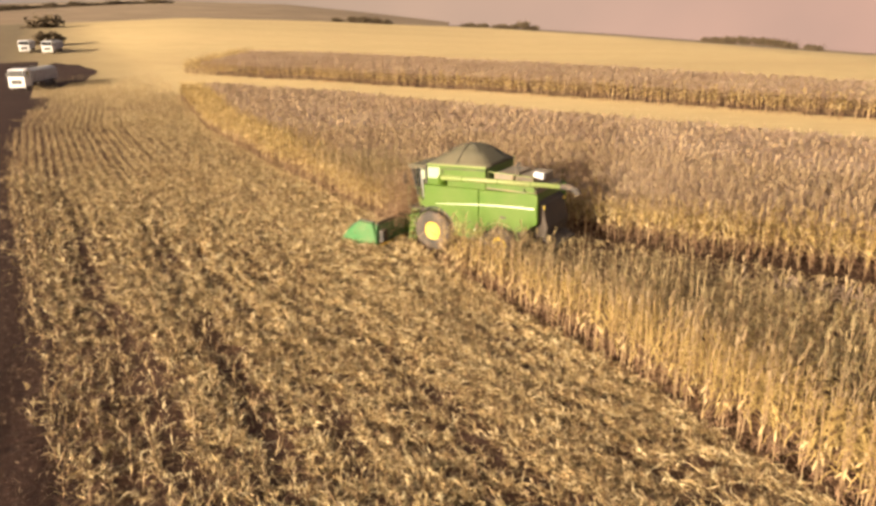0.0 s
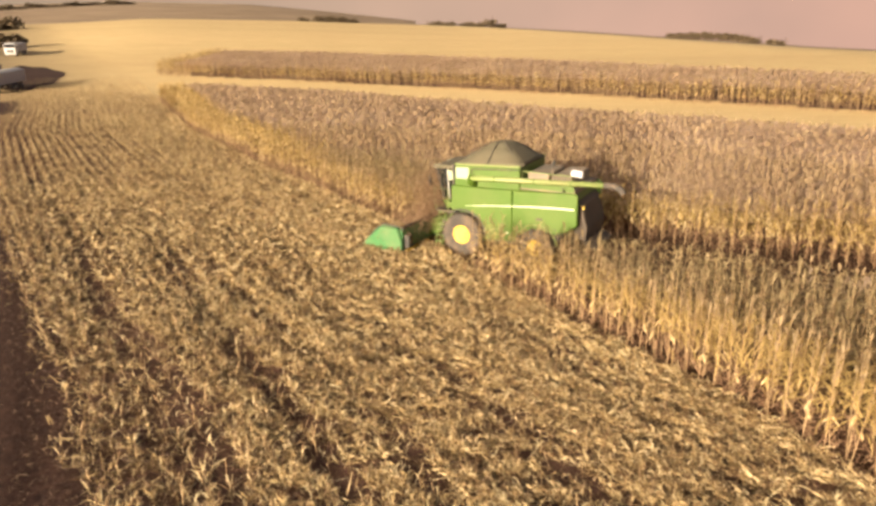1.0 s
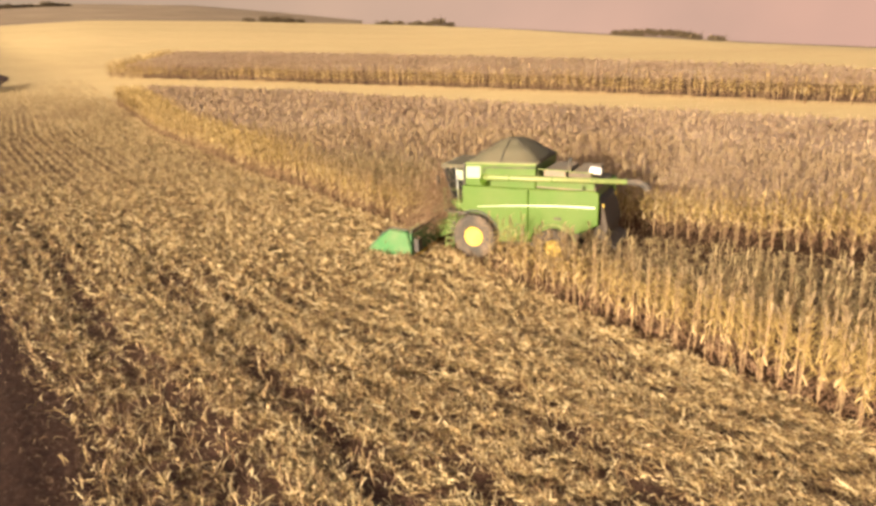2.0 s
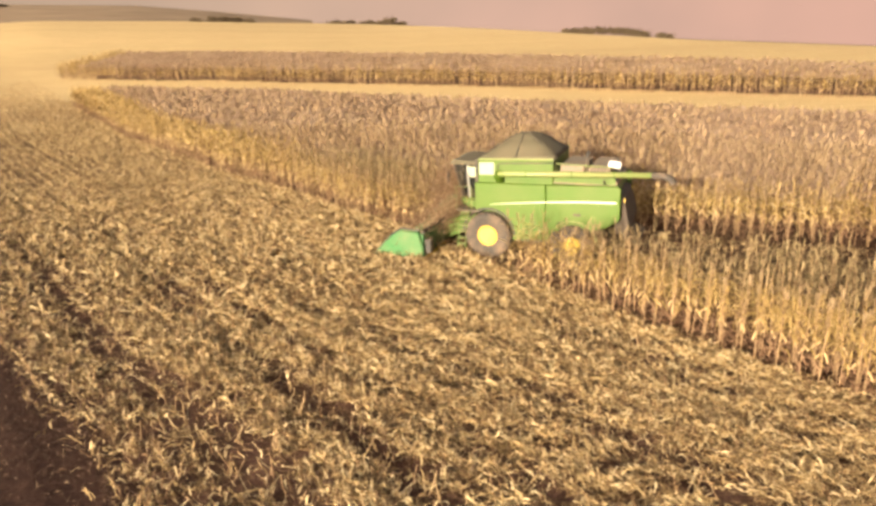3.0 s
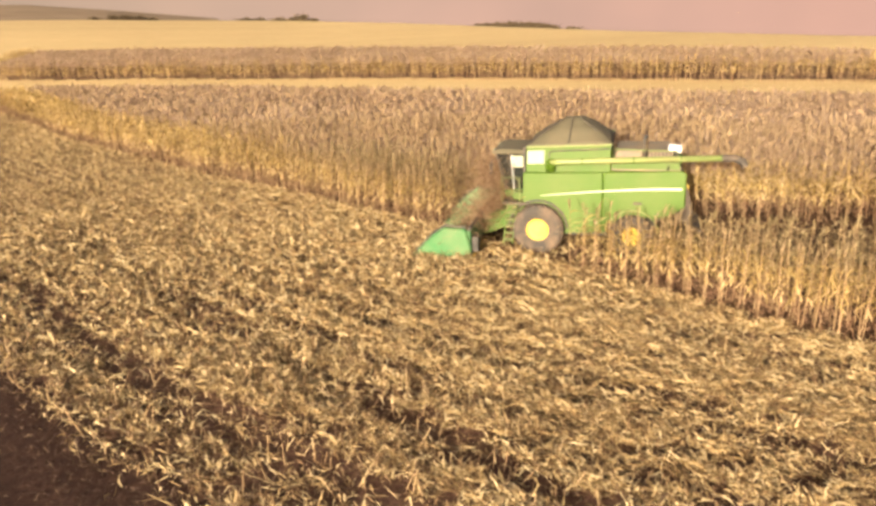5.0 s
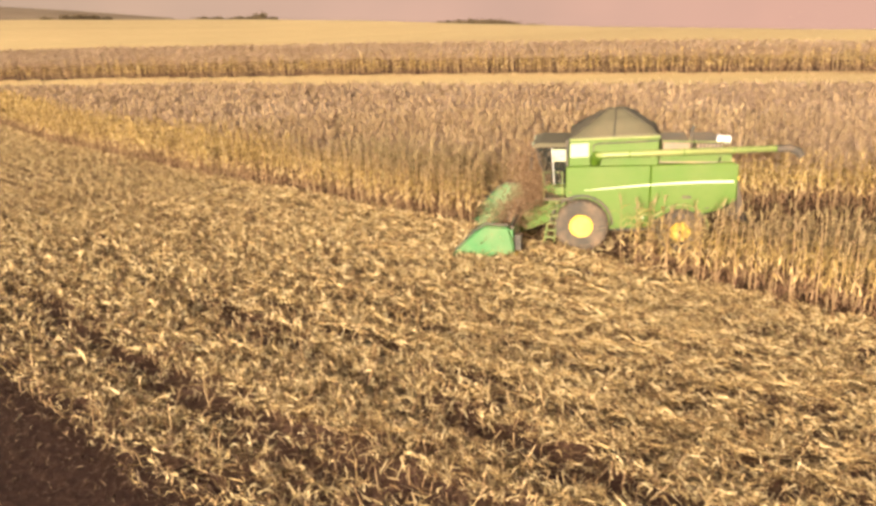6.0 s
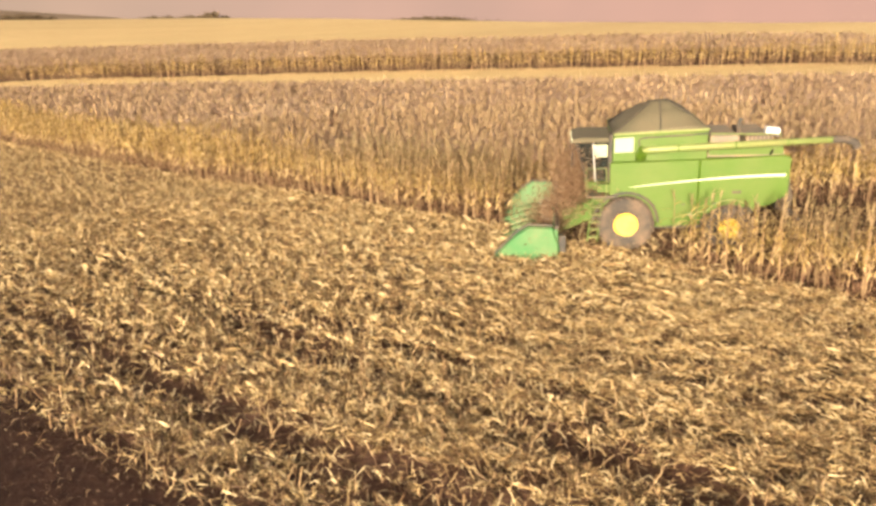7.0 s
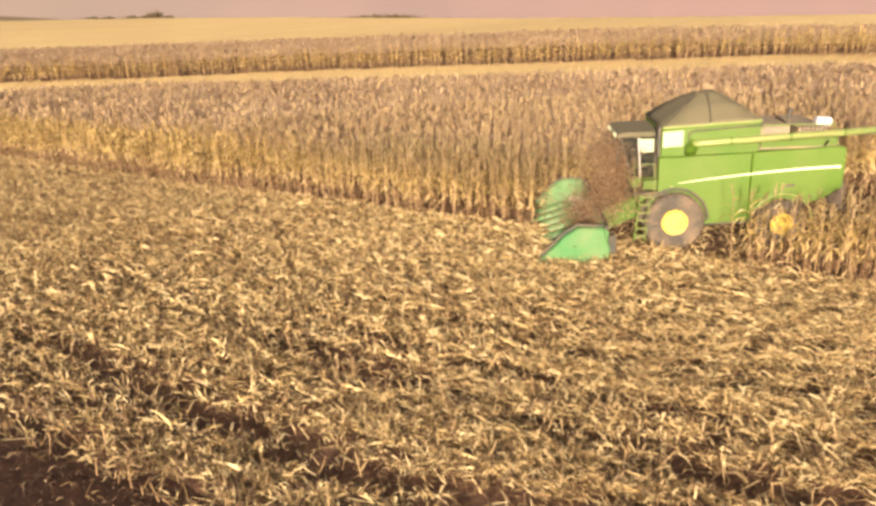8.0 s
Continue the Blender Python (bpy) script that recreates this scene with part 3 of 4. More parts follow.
# ---- cut strip: straw, leaves and stumps ----
def scrap(seed, length, width, bent=True):
    """A torn piece of dry leaf or husk, curled and folded."""
    r = random.Random(seed)
    pts, z, a = [], 0.0, r.uniform(0.0, 1.25)
    bend = r.uniform(-0.8, 0.0)
    x = 0.0
    for i in range(3):
        pts.append((x, r.uniform(-0.03, 0.03), max(-0.02, z)))
        x += math.cos(a) * length / 2
        z += math.sin(a) * length / 2
        a += bend * 1.3
    V, roll, twist = [], r.uniform(-1.25, 1.25), r.uniform(-0.6, 0.6)
    for k, ((px, py, pz), w) in enumerate(zip(pts, (width * 0.35, width * 0.6, width * 0.15))):
        c, n = math.cos(roll + twist * k) * w, math.sin(roll + twist * k) * w
        V += [(px, py - c, pz - n), (px, py + c, pz + n)]
    F = [(0, 1, 3, 2), (2, 3, 5, 4)] if bent else [(0, 1, 5, 4)]
    return np.array(V, float), np.array(F, int), np.zeros(len(F), int)


def stump(seed):
    r = random.Random(seed)
    h = r.uniform(0.16, 0.48)
    V, F = prism(0, h, 0.013, 0.011, 3, 0, 0, (r.uniform(-0.12, 0.12), r.uniform(-0.12, 0.12)))
    M = [1] * len(F)
    for k in range(2):
        v, f = leaf_blade(r, h * r.uniform(0.3, 0.9), r.uniform(0, 6.28), r.uniform(0.2, 0.4), 2, 2.0, 0.5)
        F += [tuple(i + len(V) for i in q) for q in f]
        V += v
        M += [0] * len(f)
    return np.array(V, float), np.array(F, int), np.array(M, int)


def strip_coords(P):
    """Across (metres from the maize edge) and along the cut strip."""
    return maize_edge(P[:, 1]) - P[:, 0], P[:, 1]


def lumps(x, y, scale, seed):
    """A soft random field between 0 and 1, made of crossing waves."""
    r = np.random.default_rng(seed)
    out = np.zeros_like(x)
    for _ in range(7):
        a, p, k = r.uniform(0, np.pi), r.uniform(0, 6.28), r.uniform(0.6, 1.7) / scale
        out += np.sin((x * np.cos(a) + y * np.sin(a)) * 6.28 * k + p)
    return np.clip(0.5 + out / 7.0, 0, 1)


def windrow(P):
    """How thickly the straw lies: heaps and swaths along the strip, with bare wheelings between."""
    across, along = strip_coords(P)
    rows = (P[:, 0] - left_edge(along)) / (maize_edge(along) - left_edge(along)) * 20.16     # drill rows keep to both edges
    side = np.clip(1.25 - rows / 15, 0.08, 1)
    w = np.interp(along, [14, 24, 32], [0.32, 0.40, 0.50]) + np.interp(along, [10, 24, 36], [0.12, 0.28, 0.85]) * side * np.sin(rows * 2 * np.pi / 0.72 + 0.35 * np.sin(along * 0.21))
    w = w + 0.15 * np.sin(rows * 2 * np.pi / 5.0 + 0.8 + 0.4 * np.sin(along * 0.13)) + 0.08 * np.sin(rows * 2 * np.pi / 1.9 + 0.3 * np.sin(along * 0.17))
    rough = np.interp(along, [22, 45], [1, 0.3])
    w = w + rough * (1.3 * (lumps(across * 1.7, along * 0.8, 1.1, 3) - 0.45) + 0.55 * (lumps(across, along * 0.3, 3.5, 4) - 0.5))
    w = w + np.clip((along - 20) / 60, 0, 0.22) + np.interp(rows, [8, 12], [0, 0.15]) * np.interp(along, [18, 26], [0, 1])
    w = w - np.interp(rows, [0, 6, 9], [0.27, 0.20, 0]) * np.interp(along, [20, 34], [1, 0])
    wheelings = ((16.1 + 0.09 * np.clip(along - 17, -6, 20), 0.50, 0.85), (13.0 - 0.03 * np.clip(along - 40, 0, 80), 0.40, 0.35), (8.1 + 0.15 * np.clip(along - 20, 0, 8), 0.65, 0.45), (10.9 + 0.4 * np.sin(along * 0.3), 0.35, 0.4))
    for mid, wide, bare in wheelings:
        w = w - bare * np.exp(-((across - mid) / wide) ** 2) * (0.4 + 0.8 * lumps(across * 0, along, 7.0, 6))
    return np.clip(w, 0.02, 1)


def build_straw():
    T = [scrap(s, 0.14 + 0.019 * s, 0.018 + 0.0045 * (s % 5)) for s in range(14)]
    fine = [scrap(s, 0.11 + 0.016 * s, 0.0125 + 0.0035 * (s % 5)) for s in range(14)]
    flat = [scrap(s, 0.14 + 0.018 * s, 0.020 + 0.0050 * (s % 5), False) for s in range(14)]
    bands = ((-8, 8, 9000, 1.2), (8, 24, 155000, 1.0), (24, 42, 80000, 1.12), (42, 75, 72000, 1.2), (75, 125, 24000, 1.3))
    for y0, y1, n, size in bands:       # most of it lies the way the machine went
        y = rng.uniform(y0, y1, n * 3)
        lo, hi = left_edge(y), maize_edge(y)
        x = lo - 0.8 + rng.random(n * 3) * (hi - lo + 0.72)
        P = np.column_stack([x, y])
        w = windrow(P)
        ragged = x > lo + 0.6 * np.sin(y * 0.9) + 0.45 * np.sin(y * 2.3)
        fades = rng.random(len(P)) > (y - 66) / 58
        keep = (rng.random(len(P)) < w * np.clip((x - lo) / 1.6, 0.25, 1)) & (ragged | (rng.random(len(P)) < 0.1)) & fades
        P, w = P[keep][:n], w[keep][:n]
        k = len(P)
        ridge = np.interp(P[:, 1], [16, 34, 60], [0.03, 0.18, 0.28]) * np.clip(w - 0.35, 0, 0.65)
        z = land(P[:, 0], P[:, 1]) + ridge + (0.02 + np.interp(P[:, 1], [20, 50], [0.25, 0.09]) * w) * rng.random(k)
        turn = np.where(rng.random(k) < (0.5 if y1 < 45 else 0.8), 2.05 + rng.normal(0, 0.5 if y1 < 45 else 0.3, k) + np.pi * rng.integers(0, 2, k), rng.uniform(0, 6.28, k))
        kinds = fine if y1 < 30 else T if y1 < 45 else flat
        old = rng.random(k) < np.interp(P[:, 0] - left_edge(P[:, 1]), [0, 5, 9], [0.5, 0.25, 0.08])      # weathered pieces towards the track
        arr = strewn(kinds + [(V, F, M + 1) for V, F, M in kinds], np.column_stack([P, z]), turn, rng.uniform(0.6, 1.4, k) * size, rng.normal(0, 0.33 if y1 < 40 else 0.2, (k, 2)), rng.integers(0, len(T), k) + len(T) * old)
        mass("straw_litter", *arr, (STRAW, TRODDEN), "pale broken straw and maize leaves lying on brown soil", "straw")
    # straw in the fresh swath and on the lane behind the combine
    a, b = rng.uniform(-45, 4, 16000), rng.uniform(-3.4, 3.4, 16000)
    m = np.array(COMBINE)
    P = np.column_stack([m[0, 0] * a + m[0, 1] * b + m[0, 3], m[1, 0] * a + m[1, 1] * b + m[1, 3]])
    k = len(P)
    arr = strewn(T, np.column_stack([P, rng.random(k) * 0.08]), rng.uniform(0, 6.28, k), rng.uniform(0.7, 1.5, k), rng.normal(0, 0.4, (k, 2)), rng.integers(0, 12, k))
    mass("straw_litter", *arr, (STRAW,), "fresh chopped straw in the swath behind the combine", "straw")
    # broken stalks lying over the litter, most of them the way the machine went
    sticks = []
    for k in range(10):
        r = random.Random(90 + k)
        l, w = r.uniform(0.22, 0.62), r.uniform(0.007, 0.013)
        c, n = (k - 4.5) / 4.5 * 1.2, r.uniform(0.0, 0.25)
        V = [(0, -w * math.cos(c), -w * math.sin(c)), (0, w * math.cos(c), w * math.sin(c)), (l, 0.7 * w * math.cos(c), n + 0.7 * w * math.sin(c)), (l, -0.7 * w * math.cos(c), n - 0.7 * w * math.sin(c))]
        sticks.append((np.array(V, float), np.array([(0, 1, 2, 3)]), np.zeros(1, int)))
    for y0, y1, n, size in ((6, 26, 60000, 0.85), (26, 48, 45000, 0.95)):
        y = rng.uniform(y0, y1, n)
        lo, hi = left_edge(y), maize_edge(y)
        P = np.column_stack([lo + rng.random(n) * (hi - lo - 0.1), y])
        w = windrow(P)
        keep = rng.random(n) < 0.06 + w * np.clip((P[:, 0] - left_edge(y)) / 4, 0.2, 0.9)
        P, w = P[keep], w[keep]
        k = len(P)
        z = land(P[:, 0], P[:, 1]) + (0.03 + np.interp(P[:, 1], [20, 50], [0.24, 0.10]) * w) * rng.random(k)
        turn = np.where(rng.random(k) < 0.5, 2.0 + rng.normal(0, 0.5, k) + np.pi * rng.integers(0, 2, k), rng.uniform(0, 6.28, k))
        arr = strewn(sticks, np.column_stack([P, z]), turn, rng.uniform(0.6, 1.3, k) * size, rng.normal(0, 0.25, (k, 2)), rng.integers(0, 10, k))
        mass("straw_litter", *arr, (STRAW,), "broken maize stalks lying over the straw", "straw")
    # fallen leaves on the floor of the outer maize rows
    n = 16000
    y = rng.uniform(7, 62, n)
    P = np.column_stack([maize_edge(y) - 0.3 + 3.2 * rng.random(n) ** 1.3, y])
    P = P[~cut_swath(P[:, 0], P[:, 1])]
    n = len(P)
    arr = strewn(fine, np.column_stack([P, land(P[:, 0], P[:, 1]) + 0.01 + 0.1 * rng.random(n)]), rng.uniform(0, 6.28, n), rng.uniform(0.7, 1.5, n), rng.normal(0, 0.4, (n, 2)), rng.integers(0, 12, n))
    mass("leaf_litter", *arr, (LOW_LEAF,), "withered brown leaves fallen between the outer maize stalks", "leaf litter")
    # scraps blown and trodden over the track, fewer away from the strip
    n = 16000
    y = rng.uniform(2, 60, n)
    P = np.column_stack([left_edge(y) + 0.5 - rng.exponential(2.4, n), y])
    arr = strewn(fine, np.column_stack([P, land(P[:, 0], P[:, 1]) + 0.01]), rng.uniform(0, 6.28, n), rng.uniform(0.25, 0.9, n), rng.normal(0, 0.3, (n, 2)), rng.integers(0, 12, n))
    mass("straw_litter", *arr, (TRODDEN,), "trodden brown straw on the bare red soil track", "straw")


build_straw()


def build_stumps():
    T = [stump(s) for s in range(10)]
    rows = []
    for k in range(0, 28):
        y = np.arange(-6, 60, 0.24) + rng.uniform(-0.1, 0.1, 275)
        x = left_edge(y) + (maize_edge(y) - left_edge(y)) * (k + 0.25) / 28 + rng.normal(0, 0.05, 275)
        rows.append(np.column_stack([x, y]))
    P = np.vstack(rows)
    P = P[(P[:, 0] > left_edge(P[:, 1]) - 0.1) & (rng.random(len(P)) < 0.72)]
    n = len(P)
    tall = np.where(maize_edge(P[:, 1]) - P[:, 0] > 10.5, 1.2, 0.95)
    arr = strewn(T, np.column_stack([P, land(P[:, 0], P[:, 1]) - 0.01]), rng.uniform(0, 6.28, n), tall * rng.uniform(0.7, 1.3, n), rng.normal(0, 0.25, (n, 2)), rng.integers(0, 10, n))
    mass("stubble", *arr, (STRAW, STALK), "short cut maize stalks standing in rows among straw", "stubble")


build_stumps()


def build_chaff():
    """Chaff and dust thrown up at the header and out of the straw hood."""
    n1, n2, n3, n4 = 17000, 14000, 2000, 34000
    a = np.concatenate([rng.normal(2.1, 0.5, n1), -5.6 - rng.gamma(1.6, 6.0, n2), rng.uniform(-3, 1.5, n3), -6.8 - rng.gamma(2.6, 1.2, n4)])
    b = np.concatenate([rng.normal(0.6, 1.0, n1), rng.normal(0, 1.3, n2), rng.normal(0, 1.5, n3), rng.normal(-2.0, 1.6, n4)])
    z = np.concatenate([0.5 + 3.3 * rng.beta(1.3, 1.7, n1), 0.15 + rng.gamma(2.0, 0.35, n2), rng.uniform(0.1, 0.7, n3), 1.8 + rng.gamma(4.0, 0.55, n4)])
    a[:n1] += (z[:n1] - 2.0) * -0.35 + 0.25 * np.sin(z[:n1] * 2.3)      # the plume leans back against the cab
    m = np.array(COMBINE)
    P = np.column_stack([m[0, 0] * a + m[0, 1] * b + m[0, 3], m[1, 0] * a + m[1, 1] * b + m[1, 3], z])
    fleck = np.array([(-0.018, -0.010, 0), (0.018, -0.008, 0.006), (0.016, 0.010, 0.018), (-0.016, 0.009, 0.012)])
    kinds = [(fleck, np.array([(0, 1, 2, 3)]), np.array([k])) for k in (0, 1)]
    which = np.concatenate([(rng.random(n1) < 0.12).astype(int), np.zeros(n2, int), np.zeros(n3, int), np.ones(n4, int)])
    size = np.concatenate([rng.uniform(0.7, 1.9, n1), rng.uniform(0.4, 1.0, n2), rng.uniform(0.6, 1.6, n3), rng.uniform(0.35, 0.8, n4)])
    n = len(P)
    arr = strewn(kinds, P, rng.uniform(0, 6.28, n), size, rng.normal(0, 1.0, (n, 2)), which)
    mass("chaff", *arr, (CHAFF, DUST), "brown chaff and dust whirling round the combine", "chaff")


build_chaff()


# ---- combine harvester ----
def wheel(parent, x, y, r, w, rim, out):
    """A lugged farm tyre with its yellow rim; out is +1 where the outer side looks to +y."""
    prof = [(rim, -w * 0.42), (r * 0.80, -w * 0.5), (r * 0.93, -w * 0.46), (r * 0.97, -w * 0.3), (r * 0.975, 0), (r * 0.97, w * 0.3), (r * 0.93, w * 0.46), (r * 0.80, w * 0.5), (rim, w * 0.42)]
    hub = Vector((x, y, r))
    whl = part("wheel", lathe([(rim * 0.98, -w * 0.10), (rim * 0.98, w * 0.10)], hub, 28), BLACK, parent)
    part("tyre", lathe(prof, hub, 40, cap=False), RUBBER, whl, "dusty black lugged tyre", True)
    lug = bpy.data.meshes.new("tread_lug")
    bm = box(-0.5, 0.5, -0.5, 0.5, -0.5, 0.5, 0.0)
    bm.to_mesh(lug)
    bm.free()
    lug.materials.append(RUBBER)
    for k in range(22):
        for s in (-1, 1):
            a = 2 * math.pi * (k + (0.5 if s > 0 else 0)) / 22
            ob = new("tread_lug", lug)
            ob.parent = whl
            ob.matrix_basis = Matrix.Translation(hub) @ Matrix.Rotation(a, 4, "Y") @ Matrix.Translation((r * 0.97, s * w * 0.24, 0)) @ Matrix.Rotation(s * 0.6, 4, "X") @ Matrix.Diagonal((r * 0.06, w * 0.5, 0.07, 1))
    f = out
    disc = [(rim * 0.99, f * w * 0.40), (rim * 0.94, f * w * 0.44), (rim * 0.80, f * w * 0.40), (rim * 0.72, f * w * 0.22), (rim * 0.35, f * w * 0.16), (rim * 0.30, f * w * 0.26), (rim * 0.12, f * w * 0.28)]
    part("rim", lathe(disc, hub, 32), YELLOW, whl, "yellow steel rim")
    for k in range(8):
        a = 2 * math.pi * k / 8
        part("wheel_bolt", lathe([(0.022, f * w * 0.16), (0.022, f * w * 0.22)], hub + Vector((math.cos(a) * rim * 0.5, 0, math.sin(a) * rim * 0.5)), 6), STEEL, whl)


def arc(cx, cz, r, a0, a1, n=10):
    return [(cx + r * math.cos(radians(a0 + (a1 - a0) * i / n)), cz + r * math.sin(radians(a0 + (a1 - a0) * i / n))) for i in range(n + 1)]


def build_combine():
    c = tagged(new("combine_harvester"), "green combine harvester with yellow rims cutting maize, dusty", "combine harvester")
    body = part("body", slab([(0.45, 1.75), (0.45, 3.1), (-5.0, 3.25), (-5.15, 2.0), (-4.4, 1.55), (-1.0, 0.95), (0.2, 1.3)], -1.45, 1.45, 0.04), GREEN, c, "green sheet-metal body")
    seam = -2.35
    front = [(0.57, 1.62), (0.57, 3.11), (seam + 0.01, 3.19), (seam + 0.01, 0.92), (-0.98, 0.84)] + arc(0.0, 0.97, 1.12, 172, 62, 12)
    rear = [(seam - 0.01, 3.19), (-5.05, 3.30), (-5.24, 3.22), (-5.24, 1.96), (-4.75, 1.62)] + arc(-3.45, 0.82, 0.98, 140, 6, 12) + [(seam - 0.01, 0.90)]
    for s in (1, -1):
        part("side_panel", slab(front, s * 1.47, s * 1.62, 0.035), GREEN, body, "glossy green side panel")
        part("side_panel", slab(rear, s * 1.47, s * 1.62, 0.035), GREEN, body, "glossy green rear side panel")
        top = [(-0.08 - 0.502 * i, 2.27 + 0.41 * (1 - (1 - i / 10) ** 1.6)) for i in range(11)]
        low = [(p[0], p[1] - 0.012 - 0.062 * (i / 10) ** 0.6) for i, p in enumerate(top)]
        part("stripe", slab(top + low[::-1], s * 1.622, s * 1.634, 0.0), CREAM, body, "pale stripe along the side")
        part("fender_rim", tube([(a, s * 1.6, b) for a, b in arc(0.0, 0.97, 1.10, 5, 178, 16)], 0.055, 8), BLACK, body, "black fender edge")
        part("fender_rim", tube([(a, s * 1.6, b) for a, b in arc(-3.45, 0.82, 0.97, 30, 172, 14)], 0.03, 6), LIGHT_GREEN, body)
        for x in (-0.9, -1.9, -2.9, -4.3):
            part("panel_latch", box(x - 0.07, x + 0.07, s * 1.62, s * 1.645, 1.62 + 0.05 * (x < -2.5), 1.66 + 0.05 * (x < -2.5), 0.008), BLACK, body)
        part("side_lamp", box(-3.75, -3.45, s * 1.62, s * 1.65, 2.02, 2.12, 0.015), BLACK, body, "dark lamp over the rear wheel")
        part("marker_lamp", box(-2.2, -2.08, s * 1.62, s * 1.65, 1.25, 1.31, 0.01), CREAM, body)
    part("belly", slab([(0.3, 0.75), (0.3, 1.5), (-4.6, 1.6), (-4.2, 0.95), (-2.6, 0.62), (-0.7, 0.6)], -1.1, 1.1, 0.03), BLACK, body)
    part("front_axle", tube([(0, -1.5, 0.97), (0, 1.5, 0.97)], 0.16, 12), STEEL, body)
    part("rear_axle", tube([(-3.45, -1.4, 0.82), (-3.45, 1.4, 0.82)], 0.12, 12), STEEL, body)

    for y, o in ((1.49, 1), (-1.49, -1)):
        wheel(c, 0.0, y, 0.97, 0.76, 0.43, o)
    for y, o in ((1.47, 1), (-1.47, -1)):
        wheel(c, -3.45, y, 0.80, 0.56, 0.36, o)

    # grain tank with its covers
    tank = part("grain_tank", slab([(0.50, 3.1), (0.47, 4.02), (-2.60, 4.14), (-2.60, 3.15)], -1.43, 1.43, 0.03), GREEN, c, "green grain tank")
    part("tank_panel", slab([(0.44, 3.42), (0.44, 3.92), (-0.20, 3.95), (-0.20, 3.45)], 1.432, 1.46, 0.01), PANEL, tank, "dull pale panel")
    bm = bmesh.new()
    lowr = [bm.verts.new(p) for p in ((0.50, -1.42, 4.03), (0.50, 1.42, 4.03), (-2.66, 1.42, 4.15), (-2.66, -1.42, 4.15))]
    mid = [bm.verts.new(p) for p in ((-0.32, -0.85, 4.60), (-0.32, 0.85, 4.60), (-1.95, 0.80, 4.68), (-1.95, -0.80, 4.68))]
    top = [bm.verts.new(p) for p in ((-0.85, -0.30, 4.92), (-0.85, 0.30, 4.92), (-1.40, 0.30, 4.96), (-1.40, -0.30, 4.96))]
    for a, b in ((lowr, mid), (mid, top)):
        for k in range(4):
            bm.faces.new((a[k], a[(k + 1) % 4], b[(k + 1) % 4], b[k]))
    bm.faces.new(top)
    bm.faces.new(lowr[::-1])
    bmesh.ops.subdivide_edges(bm, edges=bm.edges[:], cuts=3, use_grid_fill=True)
    rr = random.Random(3)
    for v in bm.verts:
        if v.co.z > 4.2:
            v.co += Vector((rr.uniform(-1, 1), rr.uniform(-1, 1), rr.uniform(-1, 1))) * 0.03
    cover = part("tank_cover", bm, TARP, tank, "dark olive folding tank cover", True)
    for x0, x1, x2 in ((0.46, -0.32, -0.85), (-1.05, -1.10, -1.12), (-2.62, -1.95, -1.40)):
        part("cover_seam", tube([(x0, 1.42, 4.10), (x1, 0.86, 4.66), (x2, 0.32, 4.97)], 0.022, 5), BLACK, cover)
    for y in (-1.43, 1.43):
        part("tank_rail", tube([(0.47, y, 4.05), (-2.62, y, 4.17)], 0.04, 8), LIGHT_GREEN, tank)

    # engine deck behind the tank
    deck = part("engine_deck", box(-5.05, -2.62, -1.40, 1.38, 3.22, 3.40, 0.02), DUSTY, c)
    part("recess", box(-5.0, -2.64, 1.381, 1.44, 3.30, 3.56, 0.01), GREEN, deck, "green side rail of the engine deck")
    part("engine_cover", box(-3.7, -2.75, -1.1, 0.9, 3.40, 3.86, 0.06), DUSTY, deck, "dust-covered engine cover")
    part("radiator_housing", box(-4.75, -3.9, -1.2, 1.05, 3.40, 3.84, 0.05), DUSTY, deck, "grey radiator housing")
    part("air_filter", tube([(-4.60, 0.55, 3.90), (-5.05, 0.55, 3.87)], [0.17, 0.155], 14), WHITE, deck, "pale air filter canister")
    part("exhaust_pipe", tube([(-3.75, 0.55, 3.4), (-3.75, 0.55, 4.25), (-3.82, 0.55, 4.36)], 0.07, 10), BLACK, deck)
    part("handrail", tube([(-2.7, 1.35, 3.4), (-2.7, 1.35, 4.0), (-4.9, 1.35, 3.95), (-4.9, 1.35, 3.4)], 0.022, 6), LIGHT_GREEN, deck)
    for i, x in enumerate((-2.9, -3.25, -3.55, -4.15, -4.5, -4.85)):
        part("deck_box", box(x - 0.11, x + 0.11, 1.05, 1.36, 3.40, 3.56 + 0.05 * (i % 3), 0.02), (GREY, BLACK, LIGHT_GREEN)[i % 3], deck)
    for k in range(6):
        part("louvre", box(-4.7 + 0.13 * k, -4.62 + 0.13 * k, 1.05, 1.08, 3.5, 3.85, 0.005), BLACK, deck)

    # unloading auger folded back along the side
    aug = part("unloading_auger", tube([(-0.45, 1.70, 3.55), (-0.75, 1.72, 3.58), (-6.35, 1.76, 3.82)], [0.09, 0.115, 0.11], 16), LIGHT_GREEN, c, "pale green unloading auger tube", True)
